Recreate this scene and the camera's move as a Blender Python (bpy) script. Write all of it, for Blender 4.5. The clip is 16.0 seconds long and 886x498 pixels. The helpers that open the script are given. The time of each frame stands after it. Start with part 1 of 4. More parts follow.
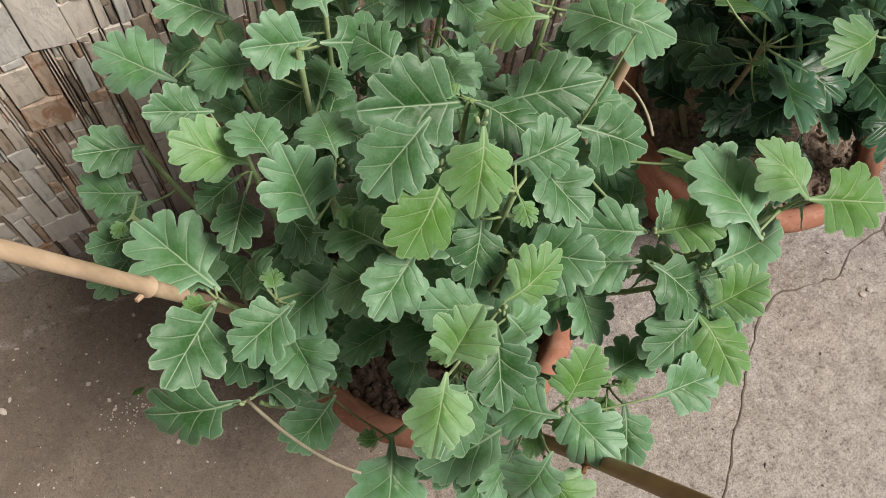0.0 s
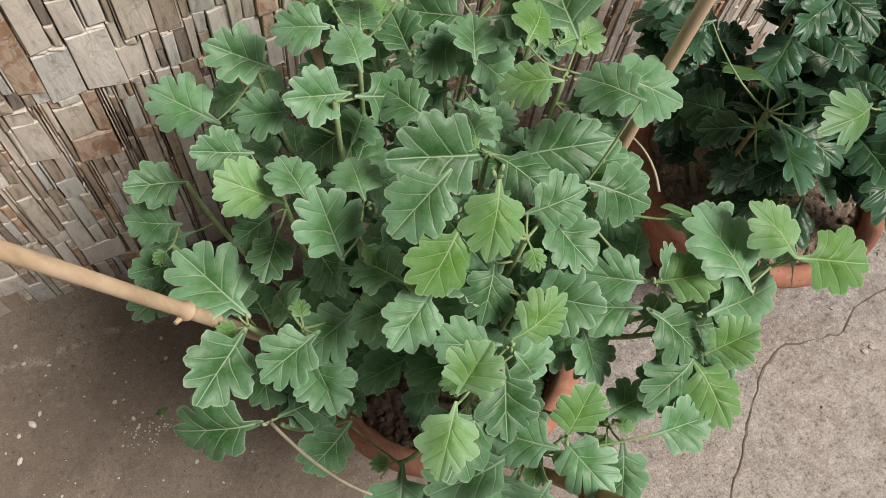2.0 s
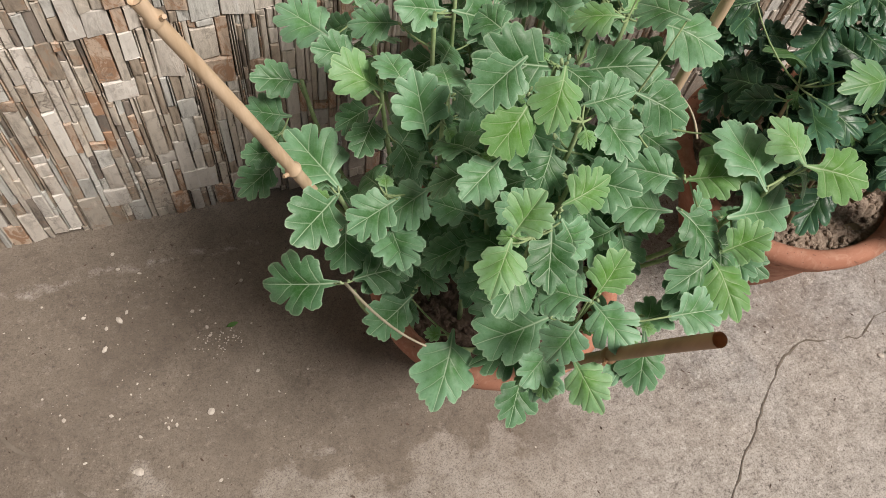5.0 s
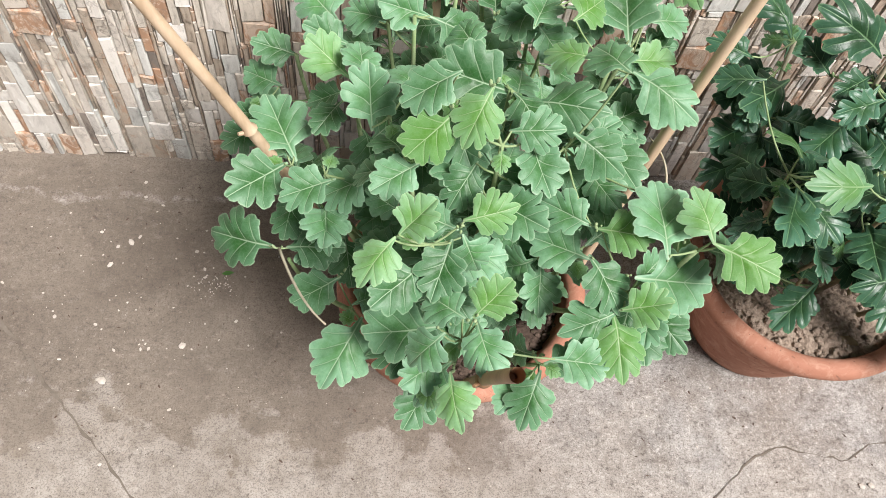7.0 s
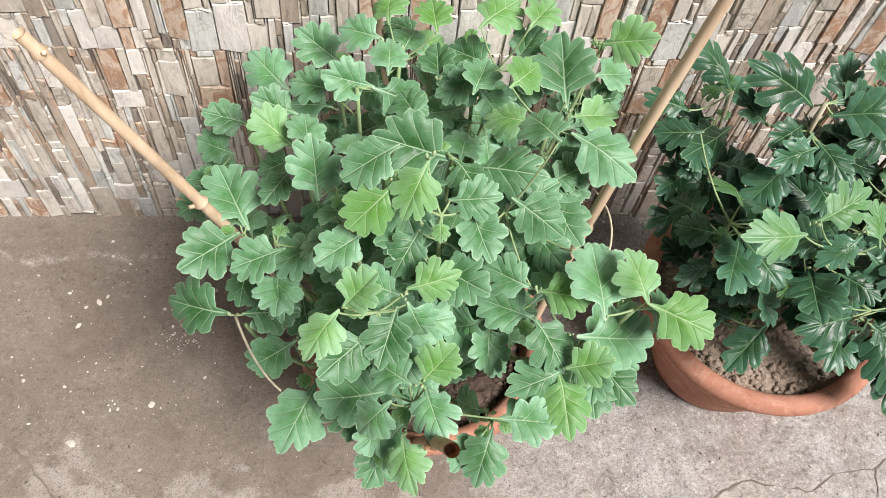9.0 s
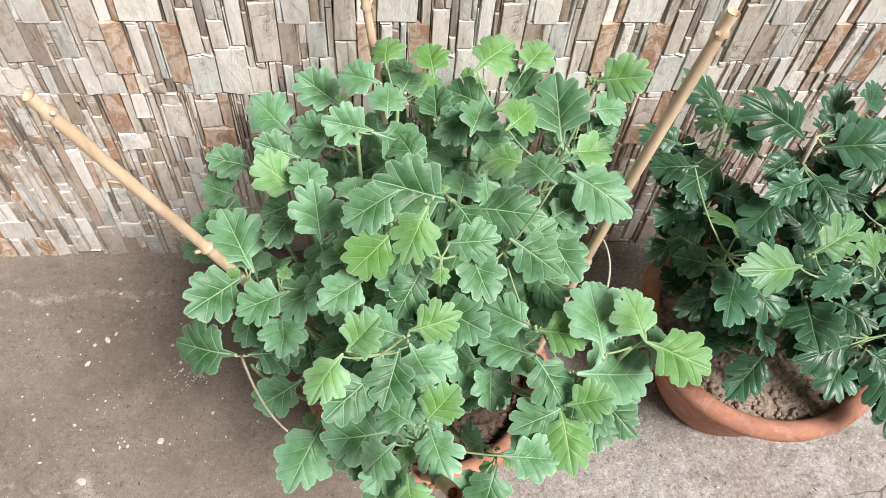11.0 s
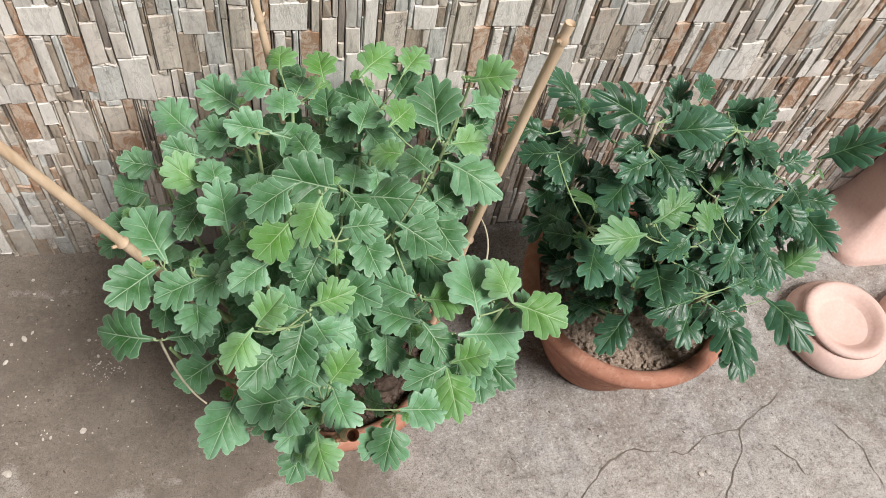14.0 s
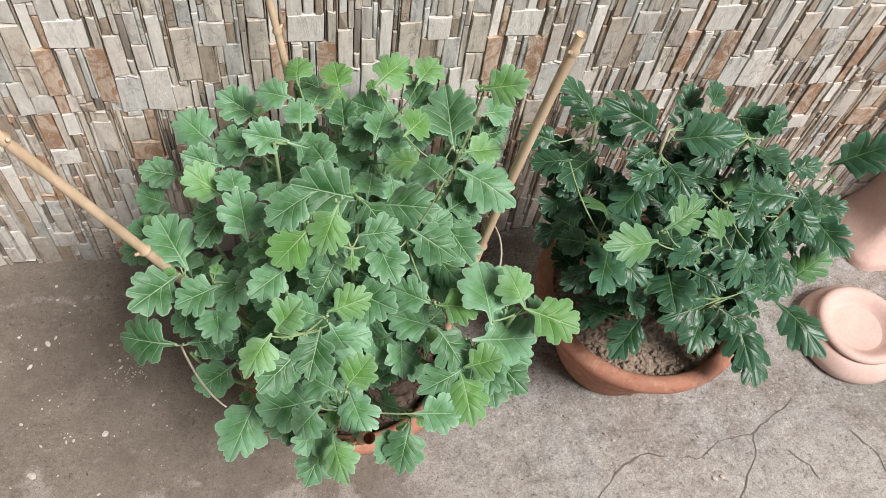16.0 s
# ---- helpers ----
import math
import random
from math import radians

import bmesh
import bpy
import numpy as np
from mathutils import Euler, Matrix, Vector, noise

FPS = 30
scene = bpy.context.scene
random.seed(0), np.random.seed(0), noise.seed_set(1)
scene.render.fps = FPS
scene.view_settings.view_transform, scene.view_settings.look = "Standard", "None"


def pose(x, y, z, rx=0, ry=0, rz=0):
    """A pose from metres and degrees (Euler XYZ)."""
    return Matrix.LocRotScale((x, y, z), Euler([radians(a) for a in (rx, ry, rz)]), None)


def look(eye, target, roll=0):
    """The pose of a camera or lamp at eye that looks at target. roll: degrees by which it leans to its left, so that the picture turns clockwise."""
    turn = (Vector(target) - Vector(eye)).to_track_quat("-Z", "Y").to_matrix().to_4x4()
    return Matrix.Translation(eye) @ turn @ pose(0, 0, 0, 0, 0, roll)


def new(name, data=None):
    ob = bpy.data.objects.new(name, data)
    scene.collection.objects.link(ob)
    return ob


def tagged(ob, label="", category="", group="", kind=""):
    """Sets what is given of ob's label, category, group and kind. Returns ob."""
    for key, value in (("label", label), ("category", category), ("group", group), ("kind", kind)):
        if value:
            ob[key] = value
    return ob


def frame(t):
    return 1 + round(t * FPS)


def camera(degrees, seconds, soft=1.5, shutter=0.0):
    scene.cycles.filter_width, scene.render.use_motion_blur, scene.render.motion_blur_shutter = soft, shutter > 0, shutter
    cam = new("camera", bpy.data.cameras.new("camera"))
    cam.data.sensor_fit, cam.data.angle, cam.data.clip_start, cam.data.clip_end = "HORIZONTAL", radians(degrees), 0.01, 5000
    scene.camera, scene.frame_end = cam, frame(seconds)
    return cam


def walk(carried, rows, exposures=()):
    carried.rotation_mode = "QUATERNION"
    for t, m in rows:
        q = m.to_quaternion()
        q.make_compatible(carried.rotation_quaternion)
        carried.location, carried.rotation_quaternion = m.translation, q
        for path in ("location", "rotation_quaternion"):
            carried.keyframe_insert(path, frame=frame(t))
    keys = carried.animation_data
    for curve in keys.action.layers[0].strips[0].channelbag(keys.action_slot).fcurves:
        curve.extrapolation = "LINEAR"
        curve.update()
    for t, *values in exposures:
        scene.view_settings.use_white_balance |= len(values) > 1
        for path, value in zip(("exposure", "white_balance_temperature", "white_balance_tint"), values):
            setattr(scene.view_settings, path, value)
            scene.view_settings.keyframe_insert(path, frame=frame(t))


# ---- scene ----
cam = camera(56.3, 16.0, soft=0.75)
PATH = [
    (0, (-0.114, -0.539, 1.022), (0.378, 0.075, -0.817), 12.2),
    (0.5, (-0.114, -0.541, 1.032), (0.383, 0.081, -0.802), 14.0),
    (1, (-0.118, -0.545, 1.043), (0.374, 0.103, -0.785), 13.5),
    (1.5, (-0.12, -0.551, 1.055), (0.362, 0.13, -0.762), 11.8),
    (2, (-0.125, -0.554, 1.066), (0.365, 0.157, -0.738), 11.0),
    (2.5, (-0.132, -0.558, 1.077), (0.366, 0.191, -0.71), 10.8),
    (3, (-0.133, -0.565, 1.089), (0.358, 0.213, -0.687), 9.8),
    (3.5, (-0.147, -0.572, 1.086), (0.362, 0.211, -0.682), 11.0),
    (4, (-0.174, -0.6, 1.085), (0.362, 0.184, -0.675), 12.0),
    (4.5, (-0.216, -0.674, 1.1), (0.333, 0.151, -0.637), 14.0),
    (4.7, (-0.222, -0.696, 1.101), (0.292, 0.153, -0.636), 12.6),
    (6.8, (-0.046, -0.777, 1.122), (0.112, 0.185, -0.624), 10.9),
    (7, (-0.036, -0.776, 1.126), (0.115, 0.193, -0.616), 9.8),
    (7.5, (-0.024, -0.773, 1.139), (0.127, 0.218, -0.591), 8.7),
    (8, (-0.012, -0.768, 1.15), (0.161, 0.249, -0.564), 9.0),
    (8.5, (-0.006, -0.763, 1.156), (0.191, 0.265, -0.548), 9.9),
    (9, (0.0, -0.754, 1.164), (0.176, 0.263, -0.549), 8.4),
    (11.5, (0.006, -0.744, 1.19), (0.166, 0.32, -0.497), 5.8),
    (12, (0.013, -0.749, 1.189), (0.17, 0.32, -0.494), 5.2),
    (12.5, (0.015, -0.752, 1.193), (0.19, 0.318, -0.488), 5.6),
    (13, (0.017, -0.768, 1.208), (0.216, 0.272, -0.489), 6.4),
    (13.5, (0.011, -0.79, 1.241), (0.321, 0.192, -0.474), 11.1),
    (14, (0.011, -0.812, 1.281), (0.383, 0.198, -0.405), 13.2),
    (14.5, (0.014, -0.821, 1.291), (0.41, 0.198, -0.384), 13.8),
    (15, (0.017, -0.823, 1.293), (0.418, 0.197, -0.379), 13.7),
    (15.5, (0.013, -0.821, 1.297), (0.387, 0.202, -0.38), 12.9),
    (16, (0.01, -0.819, 1.297), (0.345, 0.206, -0.387), 11.3),
]
walk(cam, [(t, look(eye, target, roll)) for t, eye, target, roll in PATH],
     exposures=((0, -0.30, 6900, 14), (4.7, -0.25, 6900, 14), (6.8, 0.36, 6400, 13), (12.8, 0.36, 6400, 13), (14, -0.02, 6400, 12), (16, -0.02, 6400, 12)))

# ---- camera exposure is keyed in walk() above; light ----
world = bpy.data.worlds.new("world")
scene.world = world
world.use_nodes = True
wn = world.node_tree
sky = wn.nodes.new("ShaderNodeTexSky")
sky.sky_type = "NISHITA"
sky.sun_disc = False
sky.sun_elevation, sky.sun_rotation = radians(54), radians(138)
sky.air_density, sky.dust_density, sky.ozone_density = 1.0, 4.0, 0.6
wn.links.new(sky.outputs["Color"], wn.nodes["Background"].inputs["Color"])
wn.nodes["Background"].inputs["Strength"].default_value = 0.018

sun_data = bpy.data.lights.new("sun", "SUN")
sun_data.energy, sun_data.angle, sun_data.color = 5.3, radians(24), (1.0, 0.965, 0.925)
sun = new("sun", sun_data)
sun.matrix_world = look((0, 0, 4), (-0.72, 0.80, 2.50))


# ---- materials ----
class Nodes:
    """A node material under construction."""

    def __init__(self, name, rough=0.8, metal=0.0, spec=0.3):
        self.mat = bpy.data.materials.new(name)
        self.mat.use_nodes = True
        self.t = self.mat.node_tree
        self.bsdf = self.t.nodes["Principled BSDF"]
        self.bsdf.inputs["Roughness"].default_value = rough
        self.bsdf.inputs["Metallic"].default_value = metal
        self.bsdf.inputs["Specular IOR Level"].default_value = spec
        self.coord = self.t.nodes.new("ShaderNodeTexCoord")

    def add(self, kind, **values):
        n = self.t.nodes.new(kind)
        for key, v in values.items():
            if key in n.inputs:
                n.inputs[key].default_value = v
        return n

    def link(self, a, b):
        self.t.links.new(a, b)

    def noise(self, scale, detail=6, rough=0.6, space="Object", stretch=None, distort=0.0):
        n = self.add("ShaderNodeTexNoise", Scale=scale, Detail=detail, Roughness=rough, Distortion=distort)
        src = self.coord.outputs[space]
        if stretch:
            m = self.add("ShaderNodeMapping")
            m.inputs["Scale"].default_value = stretch
            self.link(src, m.inputs["Vector"])
            src = m.outputs["Vector"]
        self.link(src, n.inputs["Vector"])
        return n.outputs["Fac"]

    def ramp(self, fac, stops, mode="LINEAR"):
        r = self.add("ShaderNodeValToRGB")
        r.color_ramp.interpolation = mode
        els = r.color_ramp.elements
        while len(els) < len(stops):
            els.new(0.5)
        for e, (p, c) in zip(els, stops):
            e.position = p
            e.color = (*c, 1) if len(c) == 3 else c
        self.link(fac, r.inputs["Fac"])
        return r.outputs["Color"]

    def mix(self, fac, a, b, mode="MIX"):
        m = self.add("ShaderNodeMix")
        m.data_type, m.blend_type = "RGBA", mode
        for sock, v in ((m.inputs[0], fac), (m.inputs[6], a), (m.inputs[7], b)):
            if isinstance(v, (int, float)):
                sock.default_value = v
            elif isinstance(v, tuple):
                sock.default_value = (*v, 1)
            else:
                self.link(v, sock)
        return m.outputs[2]

    def math(self, op, a, b=0.0, c=0.0):
        m = self.add("ShaderNodeMath")
        m.operation = op
        for sock, v in zip(m.inputs, (a, b, c)):
            if isinstance(v, (int, float)):
                sock.default_value = v
            else:
                self.link(v, sock)
        return m.outputs[0]

    def colour(self, sock):
        self.link(sock, self.bsdf.inputs["Base Color"])

    def bump(self, sock, strength=0.3, distance=0.002):
        b = self.add("ShaderNodeBump", Strength=strength, Distance=distance)
        self.link(sock, b.inputs["Height"])
        self.link(b.outputs["Normal"], self.bsdf.inputs["Normal"])

    def roughness(self, sock):
        self.link(sock, self.bsdf.inputs["Roughness"])


def grey(v):
    return (v, v, v)


def make_stone(name, base, rust, split=1.0):
    """Split stone as printed on the tiles: streaks along the bed, thin cracks, fine grain, rusty and sooty patches."""
    n = Nodes(name, 0.6, spec=0.3)
    dark = tuple(0.42 * v for v in base)
    grain = n.noise(170, 6, 0.7, "Object", (1.0, 1.0, 0.6))
    streak = n.noise(48, 6, 0.7, "Object", (1.6, 1.6, 0.45), 0.5)
    blot = n.noise(19, 7, 0.7, "Object", None, 0.4)
    tone = n.noise(8, 4, 0.6)
    geo = n.add("ShaderNodeNewGeometry")
    c = n.mix(n.ramp(geo.outputs["Random Per Island"], [(0.0, grey(0.0)), (1.0, grey(1.0))]), tuple(0.80 * v for v in base), tuple(min(0.84, 1.12 * v) for v in base))
    c = n.mix(n.ramp(streak, [(0.36, grey(0.75 * split)), (0.47, grey(0.0))]), c, dark)
    c = n.mix(n.ramp(streak, [(0.58, grey(0.0)), (0.66, grey(0.55))]), c, tuple(min(0.84, 1.25 * v) for v in base))
    stain = n.noise(42, 6, 0.72, "Object", (1.0, 1.0, 0.7), 1.2)
    c = n.mix(n.ramp(stain, [(0.60 - 0.14 * rust, grey(0.0)), (0.66 - 0.12 * rust, grey(rust))]), c, (0.42, 0.250, 0.155))
    c = n.mix(n.ramp(blot, [(0.33, grey(0.6 * split)), (0.42, grey(0.0))]), c, (0.23, 0.20, 0.17))
    veins = n.add("ShaderNodeTexVoronoi", Scale=22.0)
    veins.feature = "DISTANCE_TO_EDGE"
    wobble = n.add("ShaderNodeMix")
    wobble.data_type, wobble.blend_type = "RGBA", "LINEAR_LIGHT"
    wobble.inputs[0].default_value = 0.035
    n.link(n.coord.outputs["Object"], wobble.inputs[6])
    warp = n.add("ShaderNodeTexNoise", Scale=45.0, Detail=5.0)
    n.link(n.coord.outputs["Object"], warp.inputs["Vector"])
    n.link(warp.outputs["Color"], wobble.inputs[7])
    n.link(wobble.outputs[2], veins.inputs["Vector"])
    split_line = n.math("MULTIPLY", n.ramp(veins.outputs["Distance"], [(0.0, grey(1.0)), (0.05, grey(0.0))]), n.ramp(tone, [(0.46, grey(0.0)), (0.56, grey(0.9 * split))]))
    c = n.mix(split_line, c, (0.26, 0.225, 0.19))
    c = n.mix(n.ramp(grain, [(0.36, grey(0.25 * split)), (0.48, grey(0.0))]), c, dark)
    n.colour(c)
    n.bump(n.math("SUBTRACT", n.math("ADD", n.math("MULTIPLY", grain, 0.4), n.math("ADD", n.math("MULTIPLY", blot, 0.6), streak)), n.math("MULTIPLY", split_line, 0.3)), 0.6, 0.004)
    return n.mat


def make_plain(name, a, b, scale, rough=0.85, bump=0.3, dist=0.002, fine=160, spec=0.25):
    """Two-tone surface with large blotches and fine grain."""
    n = Nodes(name, rough, spec=spec)
    big, small = n.noise(scale, 6, 0.6, distort=0.6), n.noise(fine, 5, 0.7)
    c = n.mix(n.ramp(big, [(0.32, grey(0.0)), (0.68, grey(1.0))]), a, b)
    c = n.mix(n.ramp(small, [(0.3, grey(0.0)), (0.75, grey(0.3))]), c, tuple(0.45 * v for v in a))
    n.colour(c)
    n.bump(small, bump, dist)
    return n.mat


def make_floor():
    n = Nodes("worn_concrete", 0.85, spec=0.5)
    sep = n.add("ShaderNodeSeparateXYZ")
    n.link(n.coord.outputs["Object"], sep.inputs[0])
    x, y = sep.outputs[0], sep.outputs[1]
    big, mid, fine = n.noise(3.2, 8, 0.62, distort=0.8), n.noise(15, 9, 0.7, distort=0.6), n.math("ADD", n.math("MULTIPLY", n.noise(190, 6, 0.8), 0.62), n.math("MULTIPLY", n.noise(60, 7, 0.75, distort=0.5), 0.38))
    sand, grain = n.noise(300, 3, 0.7), n.noise(420, 2, 0.6)
    c = n.mix(n.ramp(big, [(0.34, grey(0.0)), (0.66, grey(1.0))]), (0.170, 0.140, 0.110), (0.300, 0.258, 0.208))
    # a greyer, coarser pour towards the second pot
    side = n.math("ADD", x, n.math("MULTIPLY", mid, 0.25))
    grit = n.ramp(side, [(0.20, grey(0.0)), (0.46, grey(1.0))])
    c = n.mix(grit, c, n.mix(n.ramp(big, [(0.3, grey(0.0)), (0.7, grey(1.0))]), (0.33, 0.315, 0.295), (0.43, 0.415, 0.39)))
    c = n.mix(n.ramp(mid, [(0.34, grey(0.5)), (0.52, grey(0.0))]), c, (0.115, 0.092, 0.070))
    c = n.mix(n.ramp(n.noise(38, 7, 0.75), [(0.54, grey(0.0)), (0.70, grey(0.5))]), c, (0.33, 0.295, 0.25))
    stain = n.noise(4.6, 8, 0.66, distort=0.7)
    c = n.mix(n.math("MULTIPLY", grit, n.ramp(stain, [(0.46, grey(0.0)), (0.60, grey(0.65))])), c, (0.245, 0.205, 0.165))
    # pale lime bloom towards the front, with ragged edges
    front = n.math("SUBTRACT", n.math("MULTIPLY", n.noise(6.5, 9, 0.66), 0.55), y)
    c = n.mix(n.ramp(front, [(0.715, grey(0.0)), (0.735, grey(0.4)), (0.86, grey(0.7))]), c, n.mix(n.ramp(n.noise(24, 8, 0.72, distort=0.8), [(0.40, grey(0.0)), (0.58, grey(1.0))]), (0.36, 0.325, 0.28), (0.54, 0.50, 0.45)))
    # a lime streak along the foot of the wall
    line = n.math("ABSOLUTE", n.math("ADD", n.math("ADD", y, 0.078), n.math("MULTIPLY", n.math("SUBTRACT", n.noise(9, 7, 0.65), 0.5), 0.11)))
    c = n.mix(n.math("MULTIPLY", n.ramp(line, [(0.001, grey(0.6)), (0.008, grey(0.0))]), n.math("MULTIPLY", n.math("LESS_THAN", x, -0.2), n.ramp(n.noise(45, 5, 0.7), [(0.42, grey(0.0)), (0.6, grey(1.0))]))), c, (0.56, 0.52, 0.48))
    # glare towards the right front, painted in as a paler floor colour
    glare = n.math("ADD", x, n.math("ADD", n.math("MULTIPLY", mid, 0.35), n.math("MULTIPLY", y, -0.5)))
    c = n.mix(n.ramp(glare, [(1.02, grey(0.0)), (1.36, grey(0.85))]), c, (0.80, 0.785, 0.75))
    # damp grey-green patch round the plaster foot
    spot = n.math("ADD", n.math("ABSOLUTE", n.math("SUBTRACT", x, 1.0)), n.math("ADD", n.math("ABSOLUTE", n.math("ADD", y, 0.36)), n.math("MULTIPLY", n.noise(16, 7, 0.65), 0.3)))
    c = n.mix(n.ramp(spot, [(0.20, grey(0.6)), (0.26, grey(0.0))]), c, (0.24, 0.24, 0.20))
    # trodden-in crumbs on the brown part
    crumb = n.noise(125, 6, 0.8, distort=0.4)
    rough_patch = n.math("MULTIPLY", n.math("SUBTRACT", 1.0, grit), n.ramp(n.noise(7, 6, 0.65), [(0.40, grey(0.25)), (0.58, grey(1.0))]))
    c = n.mix(n.math("MULTIPLY", rough_patch, n.ramp(crumb, [(0.37, grey(0.7)), (0.45, grey(0.0))])), c, (0.085, 0.066, 0.050))
    c = n.mix(n.math("MULTIPLY", rough_patch, n.ramp(crumb, [(0.56, grey(0.0)), (0.63, grey(0.55))])), c, (0.38, 0.325, 0.265))
    # exposed aggregate: dark pits and pale grains
    c = n.mix(n.math("MULTIPLY", n.ramp(fine, [(0.40, grey(0.85)), (0.485, grey(0.0))]), n.math("ADD", 0.55, n.math("MULTIPLY", grit, 0.45))), c, (0.09, 0.074, 0.062))
    c = n.mix(n.math("MULTIPLY", n.ramp(fine, [(0.53, grey(0.0)), (0.60, grey(0.6))]), grit), c, (0.74, 0.71, 0.67))
    c = n.mix(n.ramp(grain, [(0.36, grey(0.5)), (0.5, grey(0.0))]), c, (0.10, 0.08, 0.07))
    c = n.mix(n.ramp(sand, [(0.66, grey(0.0)), (0.74, grey(0.5))]), c, (0.55, 0.50, 0.45))
    # trodden smooth and slightly shiny towards the pillar
    n.roughness(n.math("ADD", n.ramp(side, [(0.35, grey(0.8)), (0.9, grey(0.32))]), n.math("MULTIPLY", n.math("SUBTRACT", mid, 0.5), 0.5)))
    n.colour(c)
    n.bump(n.math("ADD", n.math("ADD", n.math("MULTIPLY", mid, 0.8), n.math("MULTIPLY", crumb, 0.7)), n.math("ADD", fine, n.math("MULTIPLY", sand, 0.5))), 0.7, 0.003)
    return n.mat


def make_leaf(name, low, high, vein, bloom, gloss, thin=0.25):
    """Leaf with fine pale ribs laid out on its own u (across) and v (along), and a paler bloom between them, part down
    and part painted sheen.
    """
    n = Nodes(name, gloss, spec=0.35)
    uv = n.add("ShaderNodeSeparateXYZ")
    n.link(n.coord.outputs["UV"], uv.inputs[0])
    wav = n.math("MULTIPLY", n.math("SUBTRACT", n.noise(5.0, 3, 0.5, "UV"), 0.5), 0.05)
    across = n.math("ABSOLUTE", n.math("SUBTRACT", n.math("ADD", uv.outputs[0], n.math("MULTIPLY", wav, 0.4)), 0.5))
    along = n.math("ADD", uv.outputs[1], wav)
    taper = n.math("SUBTRACT", 1.0, n.math("MULTIPLY", across, 1.9))
    gap = None
    for v, s, c in ((0.22, 0.62, 0.55), (0.36, 0.95, 0.75), (0.58, 1.15, 0.9)):
        d = n.math("ABSOLUTE", n.math("SUBTRACT", along, n.math("ADD", v, n.math("MULTIPLY", across, n.math("SUBTRACT", s, n.math("MULTIPLY", across, c))))))
        gap = d if gap is None else n.math("MINIMUM", gap, d)
    gap = n.math("DIVIDE", gap, n.math("MAXIMUM", taper, 0.25))
    side = n.ramp(gap, [(0.0, grey(1.0)), (0.017, grey(0.0))])
    mid = n.ramp(n.math("MULTIPLY", across, n.math("ADD", 0.5, uv.outputs[1])), [(0.0, grey(1.0)), (0.013, grey(0.0))])
    valley = n.ramp(n.math("MINIMUM", gap, across), [(0.0, grey(1.0)), (0.05, grey(0.0))])
    net = n.add("ShaderNodeTexVoronoi", Scale=15.0)
    net.feature = "DISTANCE_TO_EDGE"
    n.link(n.coord.outputs["UV"], net.inputs["Vector"])
    web = n.ramp(net.outputs["Distance"], [(0.0, grey(1.0)), (0.1, grey(0.0))])
    info = n.add("ShaderNodeObjectInfo")
    hue = n.mix(info.outputs["Random"], low, high)
    blot = n.noise(5.0, 5, 0.65, "UV")
    # downy, paler margin and lobes, some sheen painted in; greener along the middle
    edge = n.add("ShaderNodeUVMap")
    edge.uv_map = "rim"
    rim = n.add("ShaderNodeSeparateXYZ")
    n.link(edge.outputs["UV"], rim.inputs[0])
    pale = n.math("ADD", n.math("MULTIPLY", rim.outputs[0], 0.55), n.math("MULTIPLY", n.noise(3.5, 6, 0.65, "UV"), 0.75))
    hue = n.mix(n.math("MULTIPLY", n.ramp(pale, [(0.52, grey(0.0)), (0.90, grey(1.0))]), n.math("ADD", 0.35, n.math("MULTIPLY", info.outputs["Random"], 0.65))), hue, bloom)
    hue = n.mix(n.ramp(blot, [(0.55, grey(0.0)), (0.72, grey(0.35))]), hue, low)
    hue = n.mix(n.ramp(rim.outputs[0], [(0.94, grey(0.0)), (1.0, grey(0.45))]), hue, vein)
    hue = n.mix(n.math("MULTIPLY", valley, 0.25), hue, tuple(0.75 * v for v in low))
    ribs = n.math("MAXIMUM", n.math("MULTIPLY", side, 0.5), n.math("MAXIMUM", n.math("MULTIPLY", mid, 0.8), n.math("MULTIPLY", web, 0.06)))
    c = n.mix(ribs, hue, vein)
    n.colour(c)
    n.bump(n.math("SUBTRACT", n.math("MULTIPLY", blot, 0.5), n.math("ADD", n.math("MULTIPLY", valley, 0.45), n.math("MULTIPLY", web, 0.06))), 0.5, 0.0014)
    n.roughness(n.math("ADD", gloss - 0.1, n.math("MULTIPLY", blot, 0.25)))
    out = n.t.nodes["Material Output"]
    trans = n.add("ShaderNodeBsdfTranslucent")
    n.link(n.mix(0.5, c, high), trans.inputs["Color"])
    m = n.add("ShaderNodeMixShader")
    m.inputs[0].default_value = thin
    n.link(n.bsdf.outputs[0], m.inputs[1])
    n.link(trans.outputs[0], m.inputs[2])
    n.link(m.outputs[0], out.inputs["Surface"])
    return n.mat


def make_bamboo(name, a, b):
    n = Nodes(name, 0.5, spec=0.4)
    grain = n.noise(90, 6, 0.6, "Object", (1, 1, 0.06))
    c = n.mix(n.ramp(grain, [(0.3, grey(0.0)), (0.7, grey(1.0))]), a, b)
    c = n.mix(n.ramp(n.noise(14, 5, 0.6), [(0.52, grey(0.0)), (0.75, grey(0.6))]), c, tuple(0.5 * v for v in a))
    n.colour(c)
    n.bump(grain, 0.3, 0.001)
    return n.mat


